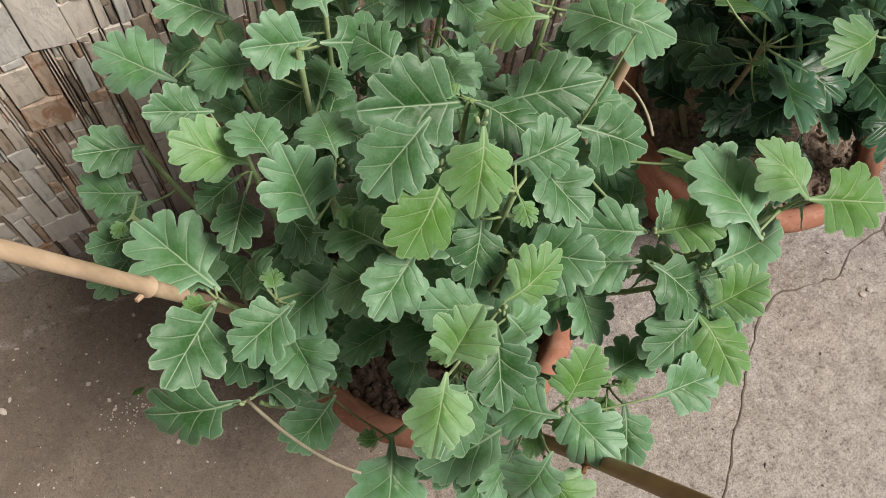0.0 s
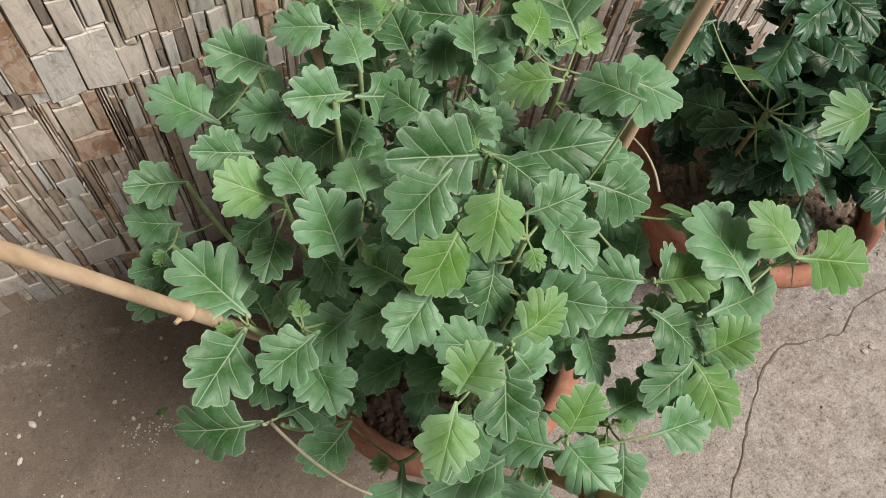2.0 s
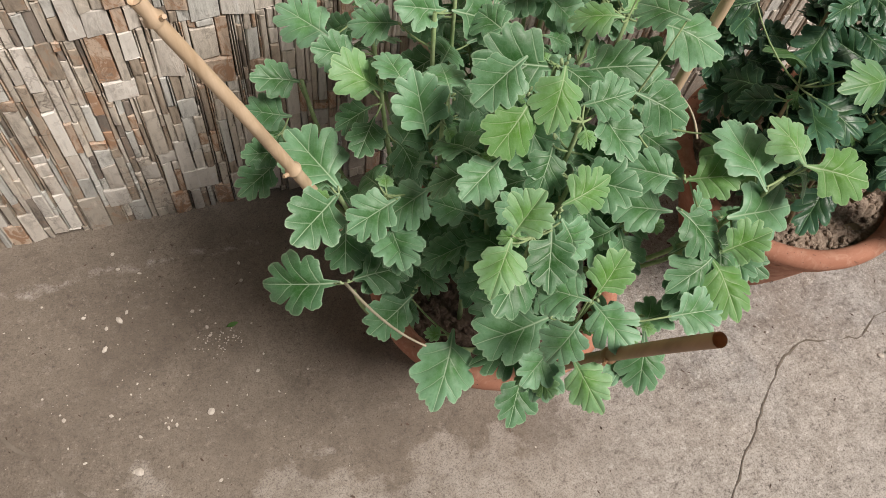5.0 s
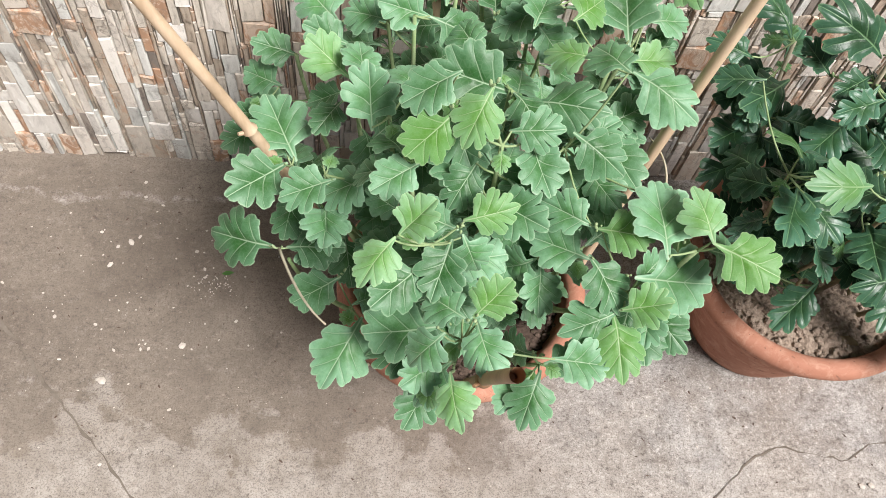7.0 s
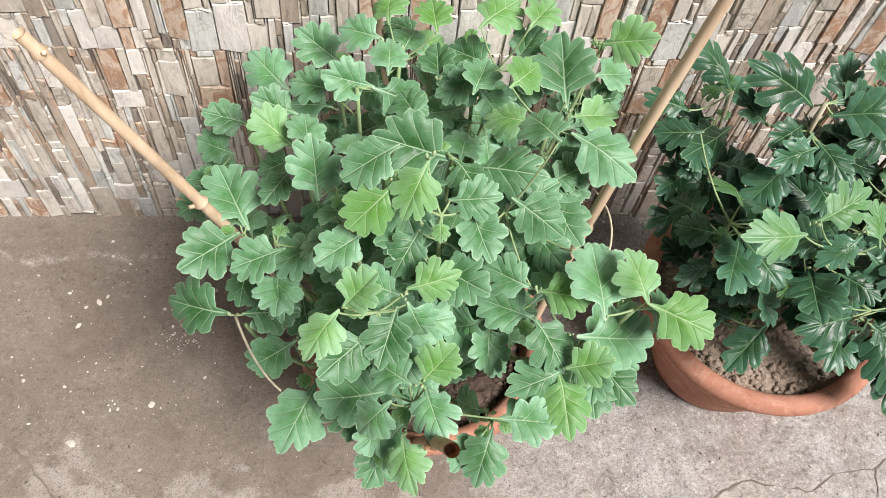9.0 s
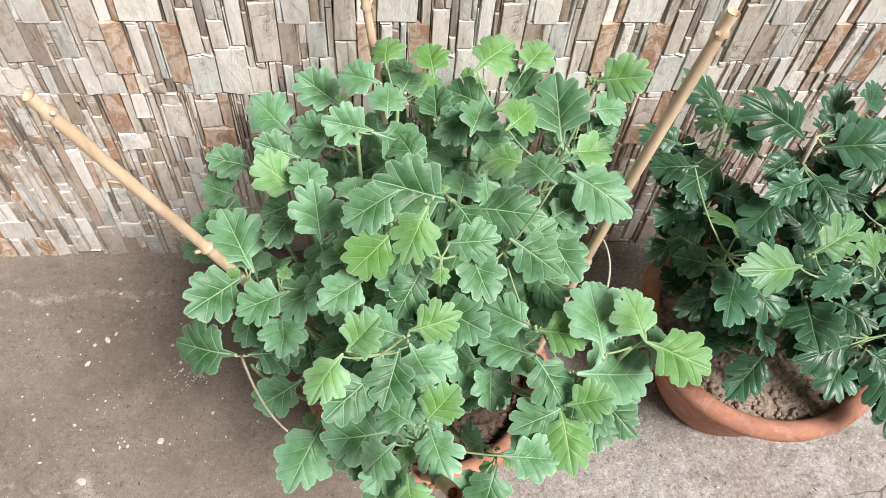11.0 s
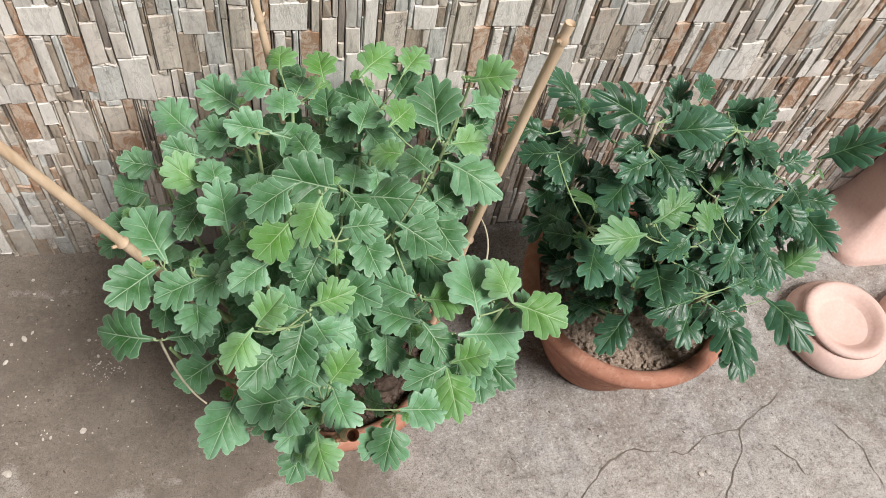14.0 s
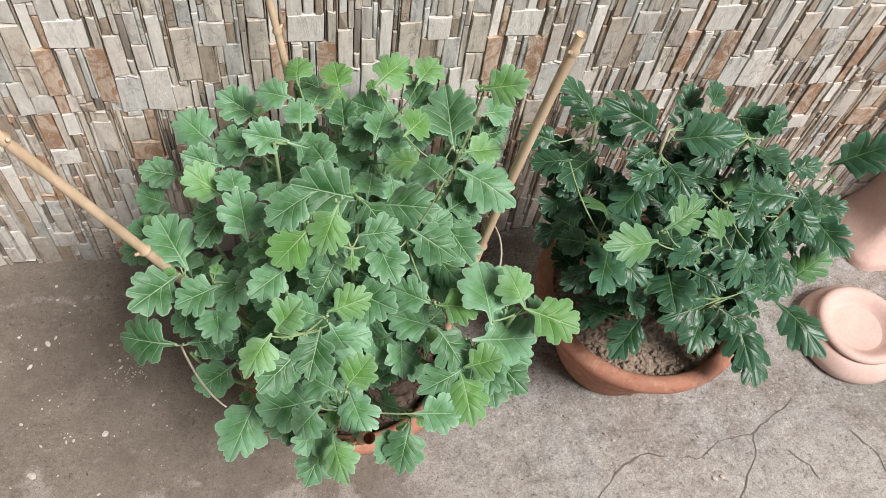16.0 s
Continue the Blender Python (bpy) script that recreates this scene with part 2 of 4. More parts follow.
def make_clay():
    """Fired clay with pale salt bloom and dark specks of dirt."""
    n = Nodes("terracotta", 0.75, spec=0.25)
    big, mid, fine = n.noise(9, 6, 0.65, distort=1.0), n.noise(45, 7, 0.7, distort=1.0), n.noise(170, 4, 0.7)
    c = n.mix(n.ramp(big, [(0.32, grey(0.0)), (0.68, grey(1.0))]), (0.33, 0.140, 0.088), (0.47, 0.230, 0.155))
    c = n.mix(n.ramp(mid, [(0.50, grey(0.0)), (0.68, grey(0.5))]), c, (0.58, 0.36, 0.26))
    c = n.mix(n.ramp(mid, [(0.33, grey(0.8)), (0.40, grey(0.0))]), c, (0.16, 0.080, 0.055))
    c = n.mix(n.ramp(fine, [(0.29, grey(0.9)), (0.35, grey(0.0))]), c, (0.10, 0.06, 0.045))
    n.colour(c)
    n.bump(n.math("ADD", mid, n.math("MULTIPLY", fine, 0.5)), 0.35, 0.002)
    return n.mat


STONES = [make_stone("stone_pale", (0.73, 0.695, 0.635), 0.2, 0.5), make_stone("stone_tan", (0.62, 0.565, 0.485), 0.35, 0.9), make_stone("stone_cool", (0.63, 0.63, 0.59), 0.12, 0.8),
          make_stone("stone_brown", (0.44, 0.37, 0.295), 0.5), make_stone("stone_beige", (0.67, 0.62, 0.55), 0.25, 0.6), make_stone("stone_dark", (0.29, 0.25, 0.215), 0.3),
          make_stone("stone_rust", (0.60, 0.475, 0.37), 0.95, 0.8), make_stone("stone_white", (0.74, 0.71, 0.65), 0.05, 0.4)]
GROUT = make_plain("dark_joint", (0.17, 0.145, 0.12), (0.25, 0.215, 0.18), 20)
FLOOR = make_floor()
CLAY = make_clay()
CLAY_PALE = make_plain("pale_pink_paint", (0.70, 0.48, 0.41), (0.78, 0.59, 0.52), 9, 0.6, 0.15)
PAINT = make_plain("brown_red_paint", (0.30, 0.12, 0.08), (0.36, 0.155, 0.10), 5, 0.6, 0.15)
SOIL = make_plain("dry_soil", (0.24, 0.180, 0.135), (0.54, 0.435, 0.345), 130, 1.0, 1.0, 0.006, 140)
SOIL_DARK = make_plain("dark_soil", (0.07, 0.05, 0.038), (0.19, 0.135, 0.105), 90, 1.0, 1.0, 0.004, 120)
BAMBOO = make_bamboo("dry_bamboo", (0.46, 0.33, 0.21), (0.66, 0.51, 0.36))
BAMBOO_DARK = make_bamboo("dark_bamboo", (0.26, 0.14, 0.075), (0.38, 0.22, 0.12))
STEM = make_plain("downy_stem", (0.22, 0.33, 0.14), (0.36, 0.46, 0.25), 60, 0.9, 0.3)
STEM_DOWN = make_plain("pale_down", (0.28, 0.40, 0.19), (0.40, 0.50, 0.29), 90, 0.95, 0.3)
STEM_WOOD = make_plain("woody_stem", (0.24, 0.19, 0.11), (0.34, 0.30, 0.18), 60, 0.9, 0.3)
LEAF = make_leaf("mature_leaf", (0.028, 0.104, 0.024), (0.104, 0.268, 0.096), (0.44, 0.60, 0.40), (0.222, 0.420, 0.262), 0.42, 0.14)
LEAF_YOUNG = make_leaf("young_leaf", (0.088, 0.235, 0.034), (0.140, 0.315, 0.085), (0.44, 0.59, 0.33), (0.245, 0.445, 0.235), 0.46, 0.16)
# the bloom colour here also carries the glossy leaves' pale sheen
LEAF_DARK = make_leaf("dark_leaf", (0.009, 0.036, 0.011), (0.032, 0.096, 0.034), (0.18, 0.32, 0.16), (0.070, 0.175, 0.112), 0.32, 0.06)
LEAF_FRESH = make_leaf("fresh_leaf", (0.050, 0.150, 0.030), (0.095, 0.225, 0.062), (0.32, 0.47, 0.25), (0.150, 0.300, 0.160), 0.42, 0.12)
STEM_PALE = make_plain("pale_bare_stem", (0.42, 0.38, 0.27), (0.55, 0.50, 0.38), 60, 0.9, 0.3)
CHIP = make_plain("lime_chip", (0.50, 0.45, 0.39), (0.70, 0.65, 0.58), 60)
CRACK = make_plain("crack_dirt_shade", (0.15, 0.125, 0.10), (0.23, 0.20, 0.165), 40)
DRY = make_plain("dry_leaf", (0.42, 0.31, 0.19), (0.55, 0.44, 0.30), 40)


# ---- building helpers ----
def part(name, bm, material, parent=None, label="", smooth=False):
    """Links a bmesh as one mesh object, under a thing or a part if one is given."""
    me = bpy.data.meshes.new(name)
    if smooth:
        for face in bm.faces:
            face.smooth = True
    bm.to_mesh(me)
    bm.free()
    me.materials.append(material)
    ob = new(name, me)
    ob.parent = parent
    return tagged(ob, label)


def box(bm, lo, hi):
    vs = [bm.verts.new((x, y, z)) for z in (lo[2], hi[2]) for y in (lo[1], hi[1]) for x in (lo[0], hi[0])]
    for q in ((0, 2, 3, 1), (4, 5, 7, 6), (0, 1, 5, 4), (2, 6, 7, 3), (0, 4, 6, 2), (1, 3, 7, 5)):
        bm.faces.new([vs[i] for i in q])


def tube(bm, points, radii, sides=8, caps=True):
    """A tapered tube along points."""
    pts = [Vector(p) for p in points]
    rings = []
    ref = Vector((0.31, 0.17, 0.93))
    for i, p in enumerate(pts):
        way = (pts[min(i + 1, len(pts) - 1)] - pts[max(i - 1, 0)]).normalized()
        a = way.cross(ref).normalized()
        b = way.cross(a)
        rings.append([bm.verts.new(p + radii[i] * (math.cos(2 * math.pi * k / sides) * a + math.sin(2 * math.pi * k / sides) * b)) for k in range(sides)])
    for r, s in zip(rings, rings[1:]):
        for k in range(sides):
            bm.faces.new((r[k], s[k], s[(k + 1) % sides], r[(k + 1) % sides]))
    if caps:
        bm.faces.new(rings[0])
        bm.faces.new(rings[-1][::-1])


def lathe(bm, profile, sides=64, wobble=0.0):
    """A body turned about z from (radius, height) pairs."""
    rings = []
    for r, z in profile:
        if r < 1e-6:
            rings.append([bm.verts.new((0, 0, z))])
        else:
            rings.append([bm.verts.new((r * (1 + wobble * math.sin(3 * a + z * 9)) * math.cos(a), r * (1 + wobble * math.cos(2 * a)) * math.sin(a), z))
                          for a in (2 * math.pi * k / sides for k in range(sides))])
    for r, s in zip(rings, rings[1:]):
        for k in range(sides):
            j = (k + 1) % sides
            q = [r[k % len(r)], r[j % len(r)], s[j % len(s)], s[k % len(s)]]
            q = [v for i, v in enumerate(q) if v not in q[:i]]
            if len(q) > 2:
                bm.faces.new(q)


def curve_points(a, b, bend, n=8):
    """Points from a to b, bowed by the vector bend."""
    a, b, bend = Vector(a), Vector(b), Vector(bend)
    return [a.lerp(b, i / (n - 1)) + bend * 4 * (i / (n - 1)) * (1 - i / (n - 1)) for i in range(n)]


# ---- the large structure ----
def ground_sheet():
    bm = bmesh.new()
    n, near, far = 40, 1.6, 400.0
    steps = [-far, -60, -12, -4] + [-near + 2 * near * i / n for i in range(n + 1)] + [4, 12, 60, far]
    rows = [[bm.verts.new((x, y, 0.0)) for x in steps] for y in steps]
    for a, b in zip(rows, rows[1:]):
        for i in range(len(steps) - 1):
            bm.faces.new((a[i], a[i + 1], b[i + 1], b[i]))
    return tagged(part("ground", bm, FLOOR), "worn grey-brown concrete ground with stains and cracks", "ground", kind="structure")


ground_sheet()

WALL_L, WALL_R, WALL_TOP = -1.44, 1.125, 2.19


def backing_wall():
    bm = bmesh.new()
    box(bm, (WALL_L, 0.012, -0.1), (WALL_R, 0.2, WALL_TOP))
    return tagged(part("wall_north", bm, GROUT), "wall of stone-print tiles, built as split-face ledge stone pieces", "wall", kind="structure")


wall = backing_wall()


def side_wall():
    bm = bmesh.new()
    box(bm, (WALL_R, -0.085, -0.1), (WALL_R + 0.42, 0.2, WALL_TOP))
    return tagged(part("wall_east", bm, PAINT), "smooth pillar painted brown red at the end of the wall", "wall", kind="structure")


side_wall()


def plinth():
    """A coved skirt that flares from the pillar's face down to the ground."""
    bm = bmesh.new()
    rings = []
    for out, z in ((0.066, -0.02), (0.066, 0.012), (0.060, 0.022), (0.046, 0.036), (0.030, 0.058), (0.016, 0.090), (0.007, 0.130), (0.002, 0.175), (-0.004, 0.176)):
        x0, x1, y0, y1 = WALL_R - out, WALL_R + 0.42 + out, -0.085 - out, -0.003
        arc = [(x0 + 0.6 * out * (1 - math.cos(radians(d))), y0 + 0.6 * out * (1 - math.sin(radians(d)))) for d in (0, 30, 60, 90)] if out > 0.004 else [(x0, y0)] * 4
        rings.append([bm.verts.new((x, y, z)) for x, y in [(x0, y1)] + arc + [(x1, y0), (x1, y1)]])
    for p, q in zip(rings, rings[1:]):
        for k in range(len(p) - 1):
            bm.faces.new((p[k], p[k + 1], q[k + 1], q[k]))
    return tagged(part("plinth", bm, CLAY_PALE, smooth=True), "coved plinth painted pale pink round the pillar's foot", "plinth", kind="structure")


plinth()


def crack(points, width, seed):
    """A wandering crack: a flat strip, its dark colour holding the groove's shade and dirt."""
    rng = random.Random(seed)
    bm = bmesh.new()
    fine = []
    for (ax, ay), (bx, by) in zip(points, points[1:]):
        k = max(2, int(math.hypot(bx - ax, by - ay) / 0.012))
        for i in range(k):
            fine.append((ax + (bx - ax) * i / k + rng.gauss(0, 0.0017), ay + (by - ay) * i / k + rng.gauss(0, 0.0017)))
    fine.append(points[-1])
    rows = []
    for i, (x, y) in enumerate(fine):
        (px, py), (qx, qy) = fine[max(i - 1, 0)], fine[min(i + 1, len(fine) - 1)]
        d = math.hypot(qx - px, qy - py) or 1
        w = width * rng.uniform(0.25, 1.35) / 2
        nx, ny = -(qy - py) / d * w, (qx - px) / d * w
        rows.append((bm.verts.new((x + nx, y + ny, 0.0012)), bm.verts.new((x - nx, y - ny, 0.0012))))
    for a, b in zip(rows, rows[1:]):
        bm.faces.new((a[0], a[1], b[1], b[0]))
    return tagged(part("crack", bm, CRACK), "dark crack in the concrete, dirt and groove shade in one flat strip", "crack", "floor cracks", "structure")


crack([(0.30, -0.66), (0.35, -0.61), (0.416, -0.546), (0.492, -0.473), (0.536, -0.452), (0.58, -0.461), (0.64, -0.472), (0.677, -0.447), (0.74, -0.440), (0.79, -0.415), (0.836, -0.386)], 0.0026, 1)
crack([(0.74, -0.44), (0.735, -0.478), (0.70, -0.52), (0.66, -0.58)], 0.0022, 2)
crack([(0.795, -0.478), (0.82, -0.505), (0.83, -0.53)], 0.0022, 3)
crack([(-0.60, -0.26), (-0.529, -0.336), (-0.479, -0.392), (-0.412, -0.462), (-0.349, -0.531), (-0.29, -0.60)], 0.0042, 4)
crack([(0.92, -0.45), (0.95, -0.50), (0.96, -0.56)], 0.0022, 5)


# ---- terracotta pots ----
def pot(x, y, rim_r, rim_z, soil_z, soil_mat, label, seed):
    """A tapered clay pot with a rolled rim, and its soil."""
    root = tagged(new("flower_pot"), label, "flower pot", "clay pots")
    root.location = (x, y, 0)
    roll = [(rim_r - 0.012 + 0.0135 * math.cos(a), rim_z - 0.0145 + 0.0145 * math.sin(a)) for a in (radians(d) for d in range(-100, 221, 20))]
    band = rim_z - 0.032
    foot = 0.56 * rim_r
    body = [(0.0, 0.004), (foot - 0.01, 0.004), (foot - 0.004, 0.0), (foot, 0.006)]
    body += [(foot + (rim_r - 0.022 - foot) * s ** 0.9, 0.006 + (rim_z - 0.052) * s) for s in (0.2, 0.4, 0.6, 0.8, 1.0)]
    bm = bmesh.new()
    body += [(rim_r - 0.010, band - 0.012), (rim_r - 0.009, band), (rim_r - 0.014, band + 0.002)]
    lathe(bm, body, wobble=0.004)
    part("body", bm, CLAY, root, smooth=True)
    bm = bmesh.new()
    lathe(bm, [(rim_r - 0.019, rim_z - 0.033)] + roll + [(rim_r - 0.030, rim_z - 0.03), (rim_r - 0.032, soil_z - 0.03)], wobble=0.004)
    part("rim", bm, CLAY, root, smooth=True)
    rng = random.Random(seed)
    bm = bmesh.new()
    r_in = rim_r - 0.025
    rings = [[bm.verts.new((0, 0, soil_z + 0.012))]]
    for i in range(1, 23):
        r = r_in * i / 22
        k = 72
        rings.append([bm.verts.new((r * math.cos(2 * math.pi * j / k), r * math.sin(2 * math.pi * j / k),
                                    soil_z + 0.012 * (1 - (i / 22) ** 2) + rng.uniform(-0.003, 0.003) + 0.006 * noise.noise((r * math.cos(2 * math.pi * j / k) * 22 + seed, r * math.sin(2 * math.pi * j / k) * 22, 3.1)))) for j in range(k)])
    for j in range(72):
        bm.faces.new((rings[0][0], rings[1][j], rings[1][(j + 1) % 72]))
    for a, b in zip(rings[1:], rings[2:]):
        for j in range(72):
            bm.faces.new((a[j], b[j], b[(j + 1) % 72], a[(j + 1) % 72]))
    for _ in range(1500):
        a, r = rng.uniform(0, 2 * math.pi), r_in * math.sqrt(rng.uniform(0, 0.93))
        s = rng.choice((0.001, 0.0015, 0.002, 0.003, 0.004, 0.005, 0.0065))
        bmesh.ops.create_icosphere(bm, subdivisions=1, radius=s, matrix=pose(r * math.cos(a), r * math.sin(a), soil_z + 0.009 * (1 - (r / r_in) ** 2) + s * 0.3, rng.uniform(0, 90), rng.uniform(0, 90)) @ Matrix.Diagonal((1, rng.uniform(0.6, 1), rng.uniform(0.5, 0.9), 1)))
    part("soil", bm, soil_mat, root, "crumbly soil")
    return root


POT_A, POT_B = (0.068, -0.307), (0.529, -0.258)
pot(*POT_A, 0.156, 0.210, 0.180, SOIL_DARK, "terracotta pot with dark soil holding a leafy plant", 11)
pot(*POT_B, 0.167, 0.215, 0.190, SOIL, "terracotta pot with dry brown soil and rolled rim", 12)


# ---- bamboo stakes ----
def stake(foot, top, radius, nodes, mat, label, seed, hollow=0.003):
    """A dry cane with swollen nodes and a hollow cut end."""
    rng = random.Random(seed)
    a, b = Vector(foot), Vector(top)
    root = tagged(new("bamboo_stake"), label, "stake", "bamboo stakes")
    root.location = a
    span = (b - a).length
    marks = sorted(set([0.0, 1.0] + [m + d for m in nodes for d in (-0.018, -0.008, 0.0, 0.010, 0.022)] + [i / 24 for i in range(25)]))
    pts, rad = [], []
    bow = Vector((rng.uniform(-0.006, 0.006), rng.uniform(-0.006, 0.006), 0))
    for m in marks:
        if not 0 <= m <= 1:
            continue
        r = radius * (1.05 - 0.12 * m)
        for node in nodes:
            r += radius * (0.38 if abs(m - node) < 0.004 else 0.0) - radius * (0.08 if abs(abs(m - node) - 0.009) < 0.003 else 0.0)
        pts.append((b - a) * m + bow * 4 * m * (1 - m))
        rad.append(r)
    bm = bmesh.new()
    tube(bm, pts, rad, 14, caps=False)
    way = (b - a).normalized()
    tube(bm, [(b - a) + way * 0.0005, (b - a) - way * hollow], [rad[-1] * 0.98, rad[-1] * 0.5], 14, caps=False)
    part("cane", bm, mat, root, smooth=True)
    bm = bmesh.new()
    tube(bm, [(b - a) - way * (hollow + 0.003), (b - a) - way * hollow * 0.85], [rad[-1] * 0.55, rad[-1] * 0.55], 10)
    part("pith", bm, BAMBOO_DARK if hollow > 0.01 else mat, root, "inside of the cut end")
    for node in nodes:
        bm = bmesh.new()
        p = (b - a) * node + bow * 4 * node * (1 - node)
        side = way.cross(Vector((rng.uniform(-1, 1), rng.uniform(-1, 1), 0.2))).normalized()
        tube(bm, [p + side * radius * 0.8, p + side * radius * 1.9 + way * radius * 0.9], [radius * 0.42, radius * 0.30], 7)
        part("branch_stub", bm, mat, root)
    return root


stake((0.207, -0.294, 0.16), (0.2895, -0.2545, 0.748), 0.0060, (0.42, 0.965), BAMBOO, "straight dry bamboo stake leaning out of the pot", 21)
stake((-0.056, -0.271, 0.16), (-0.2475, -0.311, 0.717), 0.0058, (0.585, 0.965), BAMBOO, "dry bamboo stake with broken twig stubs leaning outwards", 22)
stake((0.05, -0.19, 0.16), (-0.012, -0.035, 0.64), 0.0050, (0.50, 0.86), BAMBOO, "thin dry bamboo stake standing near the wall", 23)
stake((0.056, -0.437, 0.16), (0.053, -0.593, 0.637), 0.0058, (0.62,), BAMBOO_DARK, "short dark bamboo stake with hollow cut end", 24, 0.03)


# ---- leaves and plants ----
RIBS = ((0.22, 0.62, 0.55), (0.36, 0.95, 0.75), (0.58, 1.15, 0.9))


def leaf_mesh(name, mat, seed, droop, fold, deep, teeth=1.0):
    """A chrysanthemum leaf of unit length along y, base at the origin: blunt toothed lobes along its ribs, on a wedge-shaped base."""
    rng = random.Random(seed * 17)
    u = lambda a, b: rng.uniform(a, b)
    centre = (0.0, 0.46)
    thin = 1 - 0.30 * deep
    # lobes as tapered fingers: root, tip, half-width at root and tip
    lobes = [(0.0, 0.0, 0.0, 0.34, 0.03, 0.11), (0.0, 0.30, 0.0, 0.70, 0.14 * thin + 0.02, 0.175 * thin), (0.0, 0.55, u(-0.02, 0.02), 0.87, 0.15 * thin, 0.130 - 0.015 * deep)]
    for s in (-1, 1):
        j = u(-0.03, 0.03)
        lobes += [(0.0, 0.24, s * u(0.27, 0.32), 0.34 + j, 0.08, 0.122 - 0.015 * deep), (0.0, 0.40, s * u(0.33, 0.37), 0.585 + j, 0.09, 0.135 - 0.022 * deep),
                  (0.0, 0.58, s * u(0.20, 0.23), 0.79 + j, 0.08, 0.112 - 0.015 * deep)]
    k = 240
    bm = bmesh.new()
    uvl = bm.loops.layers.uv.new("uv")
    rim = bm.loops.layers.uv.new("rim")
    near = {}
    wave = [u(0, 6.3) for _ in range(6)]

    def height(x, y):
        a = abs(x)
        rib = min([a / 0.7] + [abs(y - (v + s * a - c * a * a)) for v, s, c in RIBS])
        z = fold * a - droop * (y - 0.1) * abs(y - 0.1) - (0.25 + 0.6 * droop) * x * x
        z += 0.012 * (1 - math.exp(-(rib / 0.05) ** 2)) * min(1, y * 4)
        z += 0.020 * math.sin(7 * x + 4 * y + wave[0]) + 0.011 * math.sin(12 * x - 9 * y + wave[1]) + 0.035 * math.sin(4 * x + 2 * y + wave[2])
        return z

    steps = np.linspace(0.03, 0.80, 220)
    outline = []
    for j in range(k):
        a = 2 * math.pi * j / k - math.pi
        px, py = centre[0] + steps * math.sin(a), centre[1] + steps * math.cos(a)
        far = 0.03
        for x0, y0, x1, y1, r0, r1 in lobes:
            span = (x1 - x0) ** 2 + (y1 - y0) ** 2
            h = np.clip(((px - x0) * (x1 - x0) + (py - y0) * (y1 - y0)) / span, 0, 1)
            inside = np.hypot(px - x0 - h * (x1 - x0), py - y0 - h * (y1 - y0)) < r0 + (r1 - r0) * h
            if inside.any():
                far = max(far, float(steps[inside].max()))
        if abs(a) < 2.3:
            far *= 1 + teeth * (0.075 * abs(math.sin(7 * a + wave[3])) ** 0.8 + 0.026 * abs(math.sin(15 * a + wave[5])) + 0.025 * math.sin(4 * a + wave[4]) - 0.06)
        outline.append((a, far))
    mid = bm.verts.new((*centre, height(*centre)))
    near[mid] = 0.0
    rings = []
    for f in (0.2, 0.4, 0.6, 0.8, 0.93, 1.0):
        ring = []
        for a, r in outline:
            rr = r * f if f > 0.7 else ((0.5 + 0.5 * f) * r + (0.5 - 0.5 * f) * 0.30) * f if abs(a) < 2.3 else r * f
            x, y = centre[0] + rr * math.sin(a), centre[1] + rr * math.cos(a)
            v = bm.verts.new((x, y, height(x, y) - (0.008 if f == 1.0 else 0)))
            near[v] = f
            ring.append(v)
        rings.append(ring)
    for j in range(k):
        bm.faces.new((mid, rings[0][(j + 1) % k], rings[0][j]))
    for a, b in zip(rings, rings[1:]):
        for j in range(k):
            bm.faces.new((a[j], a[(j + 1) % k], b[(j + 1) % k], b[j]))
    for face in bm.faces:
        face.smooth = True
        for loop in face.loops:
            loop[uvl].uv = (0.5 + loop.vert.co.x, loop.vert.co.y)
            loop[rim].uv = (near[loop.vert], 0.0)
    me = bpy.data.meshes.new(name)
    bm.to_mesh(me)
    bm.free()
    me.materials.append(mat)
    return me


FORMS = ((1, 0.25, 0.14, 0.1), (2, 0.5, 0.04, 0.5), (3, 0.12, 0.30, 0.3), (4, 0.35, -0.12, 0.0), (5, 0.65, 0.10, 0.6), (6, 0.3, 0.2, 0.4), (7, 0.45, 0.0, 0.2))
SHAPES = {m.name: [leaf_mesh("leaf", m, s, 0.75 * d, f, q + (0.9 if m in (LEAF_DARK, LEAF_FRESH) else 0.0), 1.2 if m in (LEAF_DARK, LEAF_FRESH) else 1.0) for s, d, f, q in FORMS] for m in (LEAF, LEAF_YOUNG, LEAF_DARK, LEAF_FRESH)}


